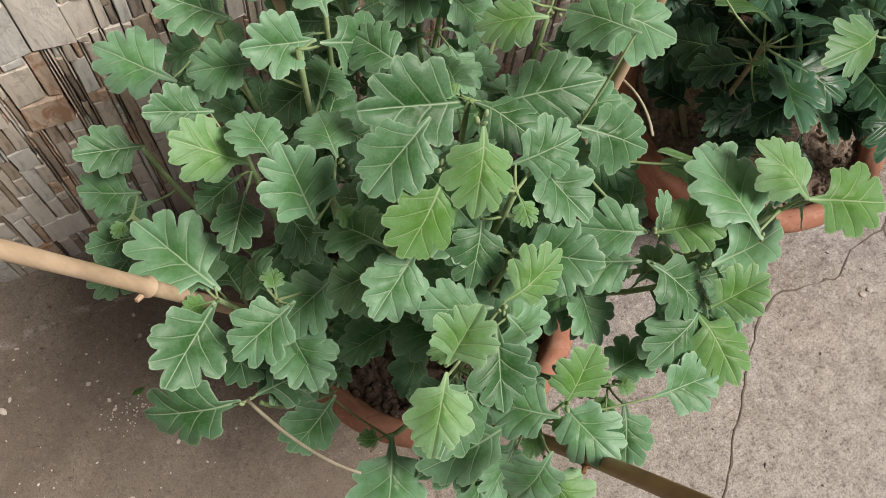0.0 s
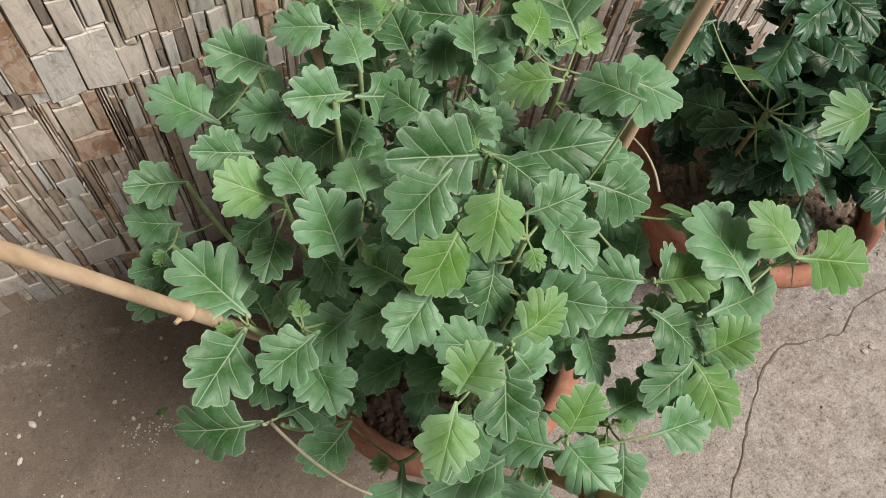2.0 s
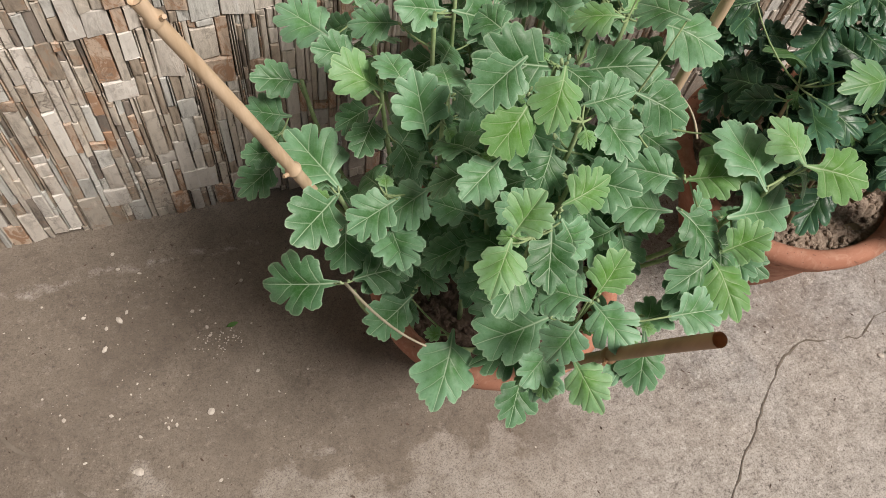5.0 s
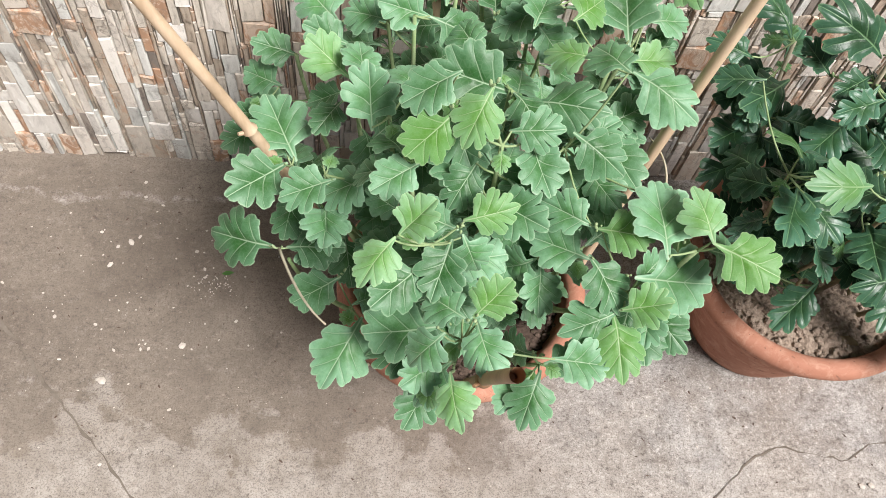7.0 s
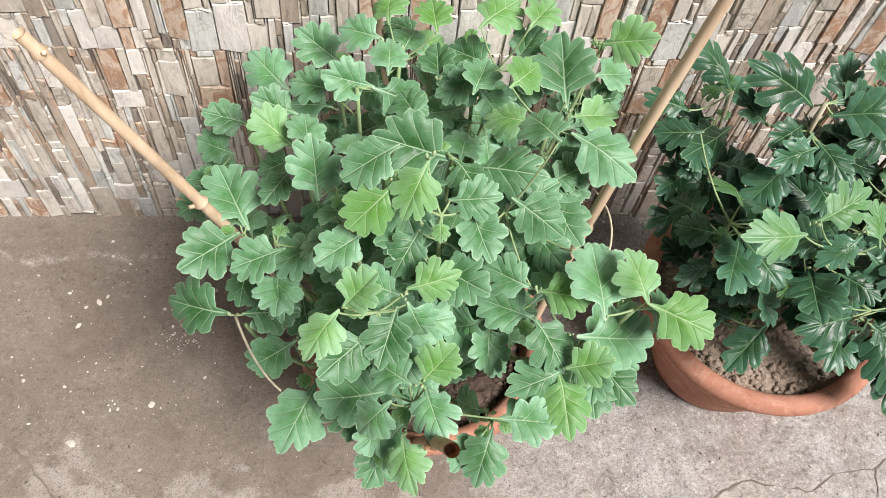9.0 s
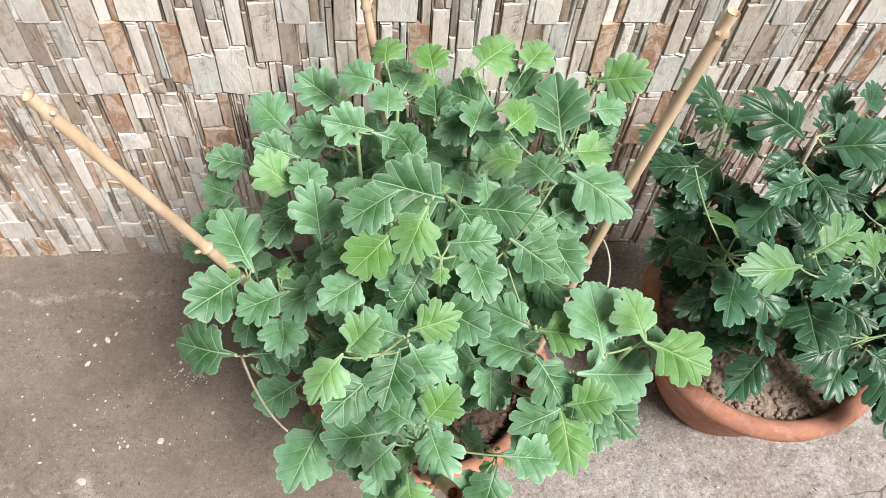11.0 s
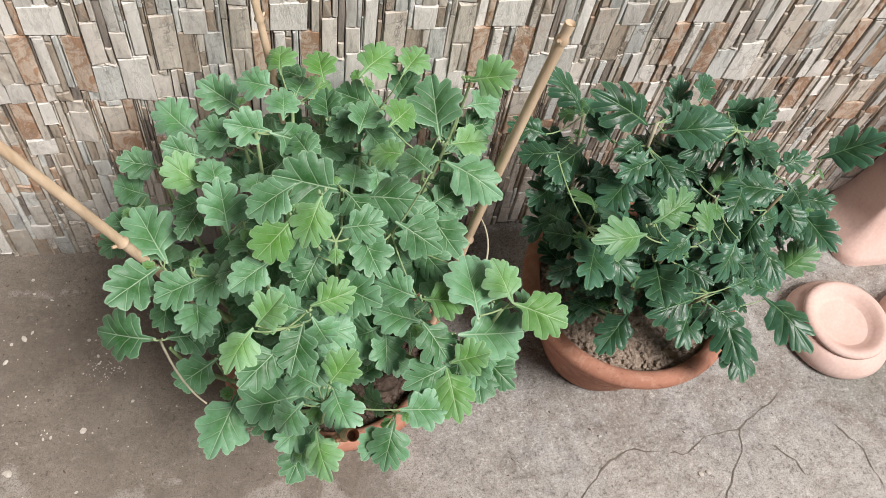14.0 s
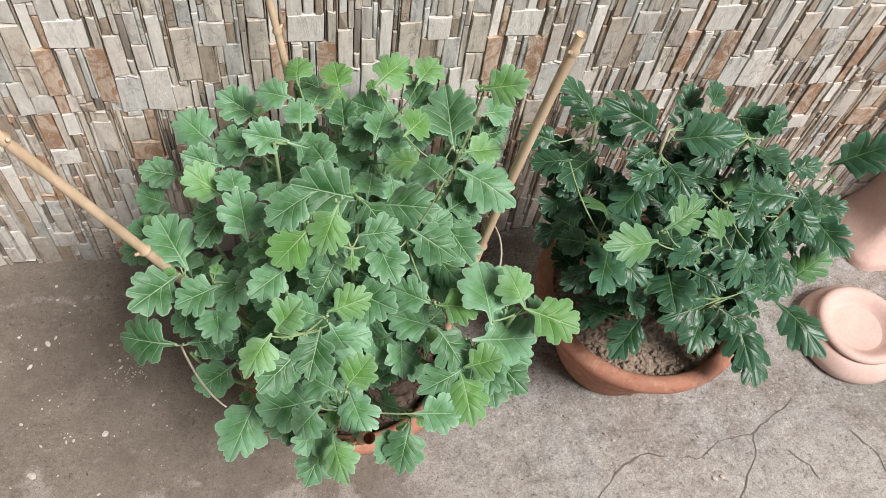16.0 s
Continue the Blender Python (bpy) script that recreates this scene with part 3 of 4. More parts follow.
class Plant:
    """A pot plant: stems from the soil, and leaves on stalks that join them."""

    def __init__(self, label, at, seed):
        self.root = tagged(new("potted_plant"), label, "plant")
        self.root.location = at
        self.at = Vector(at)
        self.rng = random.Random(seed)
        self.lines = []
        self.heads = []
        self.count = 0
        self.centres = []
        self.outer = []
        self.bases = []

    def stem(self, top, spread=0.05, radius=0.0027, mat=None, start=None, bow=None):
        r = self.rng
        top = Vector(top) - self.at
        a = Vector(start) - self.at if start else Vector((top.x * 0.35 + r.uniform(-spread, spread), top.y * 0.35 + r.uniform(-spread, spread), -0.01))
        bend = Vector(bow) if bow else Vector((top.x - a.x, top.y - a.y, 0)) * 0.16
        pts = curve_points(a, top, bend, 10)
        bm = bmesh.new()
        tube(bm, pts, [radius * (1.25 - 0.5 * i / 9) for i in range(10)], 8)
        part("stem", bm, mat or STEM, self.root, smooth=True)
        self.lines.append(pts)
        if not start:
            self.heads.append(pts)

    def leaf(self, base, tip, width, mat, face=(0.0, -0.55, 0.83), stalk=True):
        b, t = Vector(base) - self.at, Vector(tip) - self.at
        y = t - b
        r = self.rng
        n = Vector(face) + Vector((r.uniform(-0.3, 0.3), r.uniform(-0.2, 0.3), 0))
        x = y.cross(n).normalized()
        z = x.cross(y).normalized()
        me = SHAPES[mat.name][(self.count * 3 + self.count // 7) % 7]
        self.count += 1
        self.centres.append((b + t) / 2)
        self.bases.append((b, y))
        ob = new("leaf", me)
        ob.parent = self.root
        m = Matrix((x * width, y, z * y.length)).transposed().to_4x4()
        m.translation = b
        ob.matrix_local = m
        if stalk and self.lines:
            near = min((p for line in self.lines for p in line), key=lambda p: (p - b).length + 0.6 * max(0, p.z - b.z))
            if 0.004 < (near - b).length < 0.14:
                bm = bmesh.new()
                sag = Vector((0, 0, -0.10 * (near - b).length))
                tube(bm, curve_points(near, b + y * 0.04, sag, 6), [0.0013, 0.0011, 0.001, 0.001, 0.0009, 0.0008], 6)
                part("leaf_stalk", bm, STEM, self.root, smooth=True)
        return ob

    def buds(self, share):
        """Small downy side shoots in the leaf axils of the outer leaves."""
        r = self.rng
        for b, y in self.bases[:len(self.outer)]:
            if r.random() > share:
                continue
            bm = bmesh.new()
            for i in range(r.randint(2, 4)):
                s = r.uniform(0.0012, 0.0021)
                at = b - y * r.uniform(0.0, 0.16) + Vector((r.uniform(-0.003, 0.003), r.uniform(-0.003, 0.003), 0.001 + 0.002 * i))
                bmesh.ops.create_icosphere(bm, subdivisions=2, radius=s, matrix=pose(*at, r.uniform(-40, 40), r.uniform(-40, 40)) @ Matrix.Diagonal((0.8, 0.8, 1.7, 1)))
            part("bud", bm, STEM_DOWN, self.root, "pale downy bud", smooth=True)

    def fill(self, number, mat, low, high, size, reach, under=True):
        """Inner and lower leaves along the stems."""
        r = self.rng
        made = tries = 0
        self.outer = self.outer or [c.copy() for c in self.centres]
        while made < number and tries < 20000:
            line = r.choice(self.heads)
            i = r.randint(low, high)
            p = line[i] + self.at
            a = r.uniform(0, 2 * math.pi)
            out = Vector((line[i].x, line[i].y, 0)) * 0.5 + Vector((math.cos(a), math.sin(a), 0)) * 0.09
            out = out.normalized()
            length = r.uniform(*size)
            b = p + out * r.uniform(0.006, reach)
            t = b + out * length + Vector((0, 0, r.uniform(-0.6, 0.25) * length))
            far, rim = Vector((t.x - self.at.x, t.y - self.at.y)).length, Vector((line[-1].x, line[-1].y)).length
            if far > rim + 0.045 or (t.z < 0.26 and far > 0.13) or (t.z < 0.37 and t.y < self.at.y - 0.065) or (t.z < 0.38 and t.x < self.at.x - 0.15):
                continue
            up, c = Vector((-0.03, -0.48, 0.87)), (b + t) / 2 - self.at
            if under and any(((c - q) - up * up.dot(c - q)).length < 0.023 and up.dot(c - q) > -0.007 for q in self.outer):
                tries += 1
                if tries < 20000:
                    continue
            made += 1
            self.leaf(b, t, length * r.uniform(0.8, 1.0), mat, (r.uniform(-0.4, 0.4), -0.3 + r.uniform(-0.4, 0.3), 0.85))


chrysanthemum = Plant("bushy green chrysanthemum plant with lobed leaves, no flowers", (0.068, -0.307, 0.185), 31)
chrysanthemum.stem((0.030, -0.161, 0.540))
chrysanthemum.stem((-0.039, -0.089, 0.454))
chrysanthemum.stem((-0.069, -0.243, 0.528))
chrysanthemum.stem((-0.012, -0.218, 0.563))
chrysanthemum.stem((-0.130, -0.185, 0.466))
chrysanthemum.stem((-0.159, -0.213, 0.427))
chrysanthemum.stem((0.074, -0.298, 0.561))
chrysanthemum.stem((-0.032, -0.313, 0.534))
chrysanthemum.stem((0.013, -0.315, 0.574))
chrysanthemum.stem((0.063, -0.102, 0.509))
chrysanthemum.stem((0.123, -0.051, 0.450))
chrysanthemum.stem((0.130, -0.168, 0.538))
chrysanthemum.stem((0.263, -0.083, 0.477))
chrysanthemum.stem((0.178, -0.239, 0.535))
chrysanthemum.stem((0.109, -0.160, 0.516))
chrysanthemum.stem((0.170, -0.302, 0.488))
chrysanthemum.stem((0.059, -0.379, 0.587))
chrysanthemum.stem((0.121, -0.350, 0.549))
chrysanthemum.stem((-0.125, -0.313, 0.449))
chrysanthemum.stem((-0.089, -0.343, 0.481))
chrysanthemum.stem((-0.013, -0.381, 0.551))
chrysanthemum.stem((0.007, -0.437, 0.524))
chrysanthemum.stem((-0.128, -0.377, 0.377))
chrysanthemum.stem((0.055, -0.399, 0.535))
chrysanthemum.stem((0.138, -0.412, 0.468))
chrysanthemum.stem((0.186, -0.454, 0.485))
chrysanthemum.stem((0.219, -0.454, 0.560))
chrysanthemum.stem((0.039, -0.493, 0.454))
chrysanthemum.stem((0.012, -0.504, 0.389))
chrysanthemum.stem((-0.052, -0.443, 0.372))
chrysanthemum.stem((0.120, -0.488, 0.389))
chrysanthemum.stem((-0.084, -0.464, 0.413), start=(-0.136, -0.376, 0.396), radius=0.0013, mat=STEM_PALE, bow=(-0.001, -0.009, 0.000))
chrysanthemum.stem((-0.056, -0.424, 0.205), start=(-0.013, -0.40, 0.18), radius=0.0024, mat=STEM_PALE)
chrysanthemum.leaf((0.191, -0.465, 0.565), (0.189, -0.398, 0.581), 0.060, LEAF)
chrysanthemum.leaf((0.180, -0.459, 0.519), (0.253, -0.466, 0.519), 0.065, LEAF)
chrysanthemum.leaf((0.215, -0.431, 0.540), (0.241, -0.361, 0.487), 0.080, LEAF_YOUNG)
chrysanthemum.leaf((0.078, -0.298, 0.557), (0.002, -0.281, 0.570), 0.069, LEAF)
chrysanthemum.leaf((-0.047, -0.320, 0.522), (-0.052, -0.293, 0.579), 0.055, LEAF)
chrysanthemum.leaf((0.048, -0.349, 0.621), (0.026, -0.391, 0.603), 0.045, LEAF_YOUNG)
chrysanthemum.leaf((0.066, -0.363, 0.586), (0.107, -0.372, 0.602), 0.042, LEAF)
chrysanthemum.leaf((0.097, -0.306, 0.553), (0.148, -0.330, 0.586), 0.056, LEAF)
chrysanthemum.leaf((0.043, -0.375, 0.558), (0.019, -0.412, 0.544), 0.042, LEAF)
chrysanthemum.leaf((-0.005, -0.377, 0.555), (-0.045, -0.405, 0.556), 0.042, LEAF)
chrysanthemum.leaf((0.019, -0.359, 0.601), (-0.017, -0.393, 0.585), 0.047, LEAF_YOUNG)
chrysanthemum.leaf((0.196, -0.257, 0.544), (0.251, -0.302, 0.546), 0.061, LEAF)
chrysanthemum.leaf((0.191, -0.229, 0.554), (0.189, -0.156, 0.581), 0.068, LEAF)
chrysanthemum.leaf((-0.122, -0.305, 0.449), (-0.156, -0.242, 0.477), 0.068, LEAF)
chrysanthemum.leaf((-0.127, -0.322, 0.468), (-0.178, -0.365, 0.472), 0.058, LEAF)
chrysanthemum.leaf((-0.080, -0.352, 0.488), (-0.132, -0.369, 0.482), 0.048, LEAF)
chrysanthemum.leaf((-0.046, -0.343, 0.479), (-0.098, -0.360, 0.470), 0.049, LEAF)
chrysanthemum.leaf((-0.143, -0.376, 0.399), (-0.216, -0.358, 0.393), 0.066, LEAF)
chrysanthemum.leaf((-0.127, -0.375, 0.397), (-0.072, -0.378, 0.409), 0.049, LEAF)
chrysanthemum.leaf((-0.076, -0.398, 0.381), (-0.122, -0.427, 0.372), 0.048, LEAF)
chrysanthemum.leaf((-0.052, -0.449, 0.394), (-0.084, -0.513, 0.387), 0.063, LEAF)
chrysanthemum.leaf((0.017, -0.485, 0.465), (-0.051, -0.496, 0.456), 0.061, LEAF)
chrysanthemum.leaf((-0.025, -0.455, 0.563), (-0.052, -0.491, 0.561), 0.042, LEAF_YOUNG)
chrysanthemum.leaf((-0.023, -0.451, 0.560), (0.005, -0.435, 0.591), 0.042, LEAF_YOUNG)
chrysanthemum.leaf((0.023, -0.437, 0.532), (0.006, -0.486, 0.516), 0.048, LEAF)
chrysanthemum.leaf((0.032, -0.427, 0.549), (0.074, -0.425, 0.566), 0.042, LEAF_YOUNG)
chrysanthemum.leaf((0.139, -0.428, 0.548), (0.095, -0.410, 0.557), 0.042, LEAF)
chrysanthemum.leaf((0.145, -0.429, 0.546), (0.182, -0.447, 0.567), 0.042, LEAF_YOUNG)
chrysanthemum.leaf((0.143, -0.439, 0.519), (0.172, -0.486, 0.508), 0.049, LEAF)
chrysanthemum.leaf((0.147, -0.431, 0.497), (0.096, -0.409, 0.498), 0.049, LEAF)
chrysanthemum.leaf((0.226, -0.460, 0.580), (0.276, -0.487, 0.583), 0.050, LEAF_YOUNG)
chrysanthemum.leaf((0.224, -0.459, 0.581), (0.209, -0.424, 0.605), 0.042, LEAF_YOUNG)
chrysanthemum.leaf((0.177, -0.395, 0.556), (0.220, -0.430, 0.549), 0.049, LEAF)
chrysanthemum.leaf((0.168, -0.483, 0.504), (0.203, -0.488, 0.532), 0.042, LEAF_YOUNG)
chrysanthemum.leaf((0.170, -0.477, 0.489), (0.123, -0.502, 0.491), 0.047, LEAF)
chrysanthemum.leaf((0.114, -0.516, 0.473), (0.164, -0.525, 0.482), 0.046, LEAF)
chrysanthemum.leaf((0.115, -0.505, 0.413), (0.096, -0.556, 0.396), 0.050, LEAF)
chrysanthemum.leaf((0.047, -0.491, 0.491), (0.056, -0.540, 0.503), 0.045, LEAF)
chrysanthemum.leaf((0.043, -0.495, 0.509), (0.069, -0.480, 0.543), 0.042, LEAF_YOUNG)
chrysanthemum.leaf((0.034, -0.501, 0.518), (-0.001, -0.473, 0.511), 0.042, LEAF)
chrysanthemum.leaf((0.017, -0.518, 0.526), (-0.014, -0.538, 0.500), 0.042, LEAF)
chrysanthemum.leaf((0.022, -0.481, 0.317), (-0.006, -0.527, 0.292), 0.051, LEAF)
chrysanthemum.leaf((0.029, -0.521, 0.445), (0.034, -0.570, 0.447), 0.043, LEAF_YOUNG)
chrysanthemum.leaf((0.004, -0.210, 0.555), (-0.046, -0.207, 0.569), 0.046, LEAF)
chrysanthemum.leaf((-0.031, -0.120, 0.490), (-0.077, -0.099, 0.522), 0.053, LEAF)
chrysanthemum.leaf((-0.088, -0.135, 0.461), (-0.135, -0.096, 0.486), 0.057, LEAF)
chrysanthemum.leaf((-0.036, -0.194, 0.532), (-0.083, -0.184, 0.535), 0.042, LEAF)
chrysanthemum.leaf((-0.075, -0.193, 0.493), (-0.117, -0.194, 0.519), 0.043, LEAF)
chrysanthemum.leaf((-0.071, -0.258, 0.519), (-0.107, -0.245, 0.556), 0.047, LEAF_YOUNG)
chrysanthemum.leaf((-0.130, -0.173, 0.450), (-0.175, -0.173, 0.472), 0.043, LEAF)
chrysanthemum.leaf((-0.146, -0.199, 0.432), (-0.192, -0.183, 0.436), 0.042, LEAF)
chrysanthemum.leaf((0.129, -0.240, 0.590), (0.163, -0.212, 0.597), 0.042, LEAF_YOUNG)
chrysanthemum.leaf((0.223, -0.170, 0.468), (0.277, -0.165, 0.466), 0.047, LEAF_YOUNG)
chrysanthemum.leaf((0.252, -0.108, 0.516), (0.299, -0.134, 0.552), 0.057, LEAF_YOUNG)
chrysanthemum.leaf((0.107, -0.159, 0.583), (0.150, -0.124, 0.601), 0.051, LEAF_YOUNG)
chrysanthemum.leaf((0.154, -0.166, 0.592), (0.183, -0.136, 0.608), 0.042, LEAF_YOUNG)
chrysanthemum.leaf((0.020, -0.130, 0.558), (0.018, -0.084, 0.569), 0.042, LEAF_YOUNG)
chrysanthemum.leaf((0.046, -0.255, 0.560), (0.024, -0.215, 0.567), 0.042, LEAF)
chrysanthemum.leaf((0.024, -0.329, 0.616), (-0.025, -0.350, 0.602), 0.048, LEAF)
chrysanthemum.leaf((0.156, -0.339, 0.636), (0.132, -0.295, 0.630), 0.045, LEAF)
chrysanthemum.leaf((0.125, -0.350, 0.570), (0.169, -0.382, 0.561), 0.049, LEAF)
chrysanthemum.leaf((0.086, -0.360, 0.574), (0.104, -0.407, 0.558), 0.047, LEAF)
chrysanthemum.leaf((0.066, -0.158, 0.576), (0.062, -0.114, 0.586), 0.042, LEAF_YOUNG)
chrysanthemum.leaf((0.070, -0.174, 0.526), (0.069, -0.130, 0.536), 0.042, LEAF)
chrysanthemum.leaf((0.099, -0.224, 0.563), (0.116, -0.183, 0.574), 0.042, LEAF)
chrysanthemum.leaf((0.088, -0.267, 0.508), (0.101, -0.217, 0.510), 0.045, LEAF)
chrysanthemum.leaf((0.013, -0.152, 0.561), (-0.033, -0.138, 0.566), 0.042, LEAF)
chrysanthemum.leaf((-0.057, -0.279, 0.544), (-0.061, -0.234, 0.548), 0.042, LEAF)
chrysanthemum.leaf((-0.018, -0.290, 0.539), (-0.013, -0.245, 0.539), 0.042, LEAF)
chrysanthemum.leaf((0.018, -0.196, 0.556), (0.021, -0.153, 0.570), 0.042, LEAF)
chrysanthemum.leaf((0.033, -0.157, 0.547), (0.049, -0.115, 0.548), 0.042, LEAF)
chrysanthemum.leaf((0.045, -0.144, 0.527), (0.077, -0.114, 0.536), 0.042, LEAF_YOUNG)
chrysanthemum.leaf((0.147, -0.161, 0.539), (0.175, -0.136, 0.571), 0.042, LEAF)
chrysanthemum.leaf((0.109, -0.199, 0.541), (0.139, -0.232, 0.525), 0.042, LEAF)
chrysanthemum.leaf((0.151, -0.266, 0.568), (0.107, -0.246, 0.566), 0.042, LEAF_YOUNG)
chrysanthemum.leaf((0.177, -0.285, 0.500), (0.219, -0.271, 0.522), 0.043, LEAF)
chrysanthemum.leaf((0.175, -0.291, 0.492), (0.204, -0.348, 0.493), 0.055, LEAF)
chrysanthemum.leaf((0.158, -0.331, 0.489), (0.177, -0.375, 0.498), 0.042, LEAF)
chrysanthemum.leaf((0.117, -0.345, 0.537), (0.144, -0.364, 0.507), 0.042, LEAF)
chrysanthemum.leaf((0.028, -0.422, 0.525), (-0.015, -0.410, 0.537), 0.042, LEAF)
chrysanthemum.leaf((0.032, -0.433, 0.535), (0.050, -0.455, 0.501), 0.042, LEAF)
chrysanthemum.leaf((0.055, -0.399, 0.541), (0.100, -0.434, 0.551), 0.051, LEAF)
chrysanthemum.leaf((0.199, -0.444, 0.496), (0.253, -0.458, 0.502), 0.048, LEAF)
chrysanthemum.leaf((0.166, -0.480, 0.488), (0.173, -0.537, 0.485), 0.050, LEAF_YOUNG)
chrysanthemum.leaf((0.112, -0.418, 0.464), (0.112, -0.467, 0.451), 0.045, LEAF)
chrysanthemum.leaf((0.104, -0.423, 0.481), (0.072, -0.424, 0.449), 0.042, LEAF)
chrysanthemum.leaf((0.111, -0.488, 0.410), (0.075, -0.467, 0.384), 0.042, LEAF)
chrysanthemum.leaf((-0.002, -0.452, 0.516), (-0.039, -0.494, 0.517), 0.049, LEAF)
chrysanthemum.fill(240, LEAF, 5, 9, (0.042, 0.060), 0.022)
chrysanthemum.fill(90, LEAF, 2, 6, (0.042, 0.060), 0.02)
chrysanthemum.fill(40, LEAF_YOUNG, 9, 9, (0.014, 0.026), 0.004)
chrysanthemum.buds(0.45)
chrysanthemum.stem((0.243, -0.250, 0.439), start=(0.246, -0.330, 0.441), radius=0.0011, mat=STEM_PALE, bow=(0.008, 0.0, 0.006))

dark_plant = Plant("dark glossy green chrysanthemum plant with deeply lobed leaves", (0.520, -0.262, 0.195), 32)
dark_plant.stem((0.398, -0.155, 0.443), mat=STEM_WOOD)
dark_plant.stem((0.475, -0.208, 0.506), mat=STEM_WOOD)
dark_plant.stem((0.379, -0.300, 0.453), mat=STEM_WOOD)
dark_plant.stem((0.470, -0.349, 0.481), mat=STEM_WOOD)
dark_plant.stem((0.450, -0.331, 0.400), mat=STEM_WOOD)
dark_plant.stem((0.526, -0.386, 0.417), mat=STEM_WOOD)
dark_plant.stem((0.448, -0.347, 0.315), mat=STEM_WOOD)
dark_plant.stem((0.616, -0.355, 0.366), mat=STEM_WOOD)
dark_plant.stem((0.743, -0.232, 0.362), mat=STEM_WOOD)
dark_plant.stem((0.775, -0.195, 0.385), mat=STEM)
dark_plant.stem((0.687, -0.211, 0.418), mat=STEM_WOOD)
dark_plant.stem((0.644, -0.281, 0.470), mat=STEM_WOOD)
dark_plant.stem((0.549, -0.281, 0.473), mat=STEM_WOOD)
dark_plant.stem((0.584, -0.211, 0.519), mat=STEM_WOOD)
dark_plant.stem((0.408, -0.140, 0.478), mat=STEM_PALE, radius=0.0032)
dark_plant.stem((0.464, -0.214, 0.545), mat=STEM_PALE, radius=0.0032)
dark_plant.stem((0.600, -0.250, 0.470), mat=STEM_PALE, radius=0.0030)
dark_plant.leaf((0.467, -0.350, 0.311), (0.416, -0.399, 0.288), 0.053, LEAF_DARK)
dark_plant.leaf((0.610, -0.370, 0.307), (0.620, -0.462, 0.298), 0.067, LEAF_DARK)
dark_plant.leaf((0.681, -0.340, 0.294), (0.723, -0.424, 0.311), 0.068, LEAF_DARK)
dark_plant.leaf((0.765, -0.190, 0.417), (0.826, -0.208, 0.487), 0.068, LEAF_DARK)
dark_plant.leaf((0.736, -0.240, 0.372), (0.765, -0.318, 0.377), 0.060, LEAF_DARK)
dark_plant.leaf((0.722, -0.300, 0.285), (0.762, -0.292, 0.346), 0.059, LEAF_FRESH)
dark_plant.leaf((0.368, -0.330, 0.416), (0.332, -0.342, 0.415), 0.028, LEAF_DARK)
dark_plant.leaf((0.613, -0.330, 0.428), (0.626, -0.385, 0.431), 0.041, LEAF_DARK)
dark_plant.leaf((0.548, -0.350, 0.489), (0.520, -0.398, 0.466), 0.043, LEAF_DARK)
dark_plant.leaf((0.737, -0.230, 0.391), (0.673, -0.241, 0.363), 0.050, LEAF_DARK)
dark_plant.leaf((0.586, -0.170, 0.511), (0.629, -0.206, 0.540), 0.045, LEAF_DARK)
dark_plant.leaf((0.474, -0.220, 0.533), (0.535, -0.247, 0.575), 0.057, LEAF_DARK)
dark_plant.leaf((0.515, -0.270, 0.419), (0.460, -0.226, 0.441), 0.053, LEAF_DARK)
dark_plant.leaf((0.589, -0.370, 0.316), (0.546, -0.395, 0.304), 0.036, LEAF_DARK)
dark_plant.leaf((0.720, -0.320, 0.269), (0.670, -0.298, 0.273), 0.040, LEAF_DARK)
dark_plant.leaf((0.400, -0.216, 0.367), (0.324, -0.247, 0.370), 0.059, LEAF_DARK)
dark_plant.leaf((0.405, -0.132, 0.475), (0.368, -0.097, 0.527), 0.052, LEAF_DARK)
dark_plant.leaf((0.461, -0.208, 0.533), (0.391, -0.198, 0.589), 0.065, LEAF_DARK)
dark_plant.leaf((0.535, -0.151, 0.468), (0.546, -0.107, 0.512), 0.045, LEAF_DARK)
dark_plant.leaf((0.416, -0.156, 0.432), (0.359, -0.218, 0.463), 0.065, LEAF_DARK)
dark_plant.leaf((0.391, -0.284, 0.460), (0.400, -0.219, 0.440), 0.055, LEAF_FRESH)
dark_plant.leaf((0.390, -0.345, 0.515), (0.407, -0.285, 0.492), 0.048, LEAF_DARK)
dark_plant.leaf((0.418, -0.352, 0.514), (0.358, -0.375, 0.541), 0.056, LEAF_FRESH)
dark_plant.leaf((0.392, -0.309, 0.448), (0.356, -0.387, 0.459), 0.062, LEAF_DARK)
dark_plant.leaf((0.464, -0.340, 0.431), (0.438, -0.415, 0.474), 0.065, LEAF_DARK)
dark_plant.leaf((0.486, -0.353, 0.455), (0.519, -0.399, 0.412), 0.051, LEAF_DARK)
dark_plant.leaf((0.418, -0.355, 0.540), (0.469, -0.340, 0.569), 0.048, LEAF_FRESH)
dark_plant.leaf((0.534, -0.385, 0.391), (0.547, -0.407, 0.305), 0.065, LEAF_DARK)
dark_plant.leaf((0.553, -0.340, 0.446), (0.594, -0.380, 0.428), 0.043, LEAF_DARK)
dark_plant.leaf((0.558, -0.260, 0.452), (0.585, -0.249, 0.493), 0.042, LEAF_FRESH)
dark_plant.leaf((0.584, -0.170, 0.488), (0.671, -0.152, 0.475), 0.065, LEAF_DARK)
dark_plant.leaf((0.729, -0.180, 0.394), (0.655, -0.160, 0.421), 0.059, LEAF_DARK)
dark_plant.leaf((0.644, -0.220, 0.414), (0.701, -0.240, 0.409), 0.043, LEAF_DARK)
dark_plant.leaf((0.469, -0.240, 0.507), (0.415, -0.260, 0.504), 0.041, LEAF_DARK)
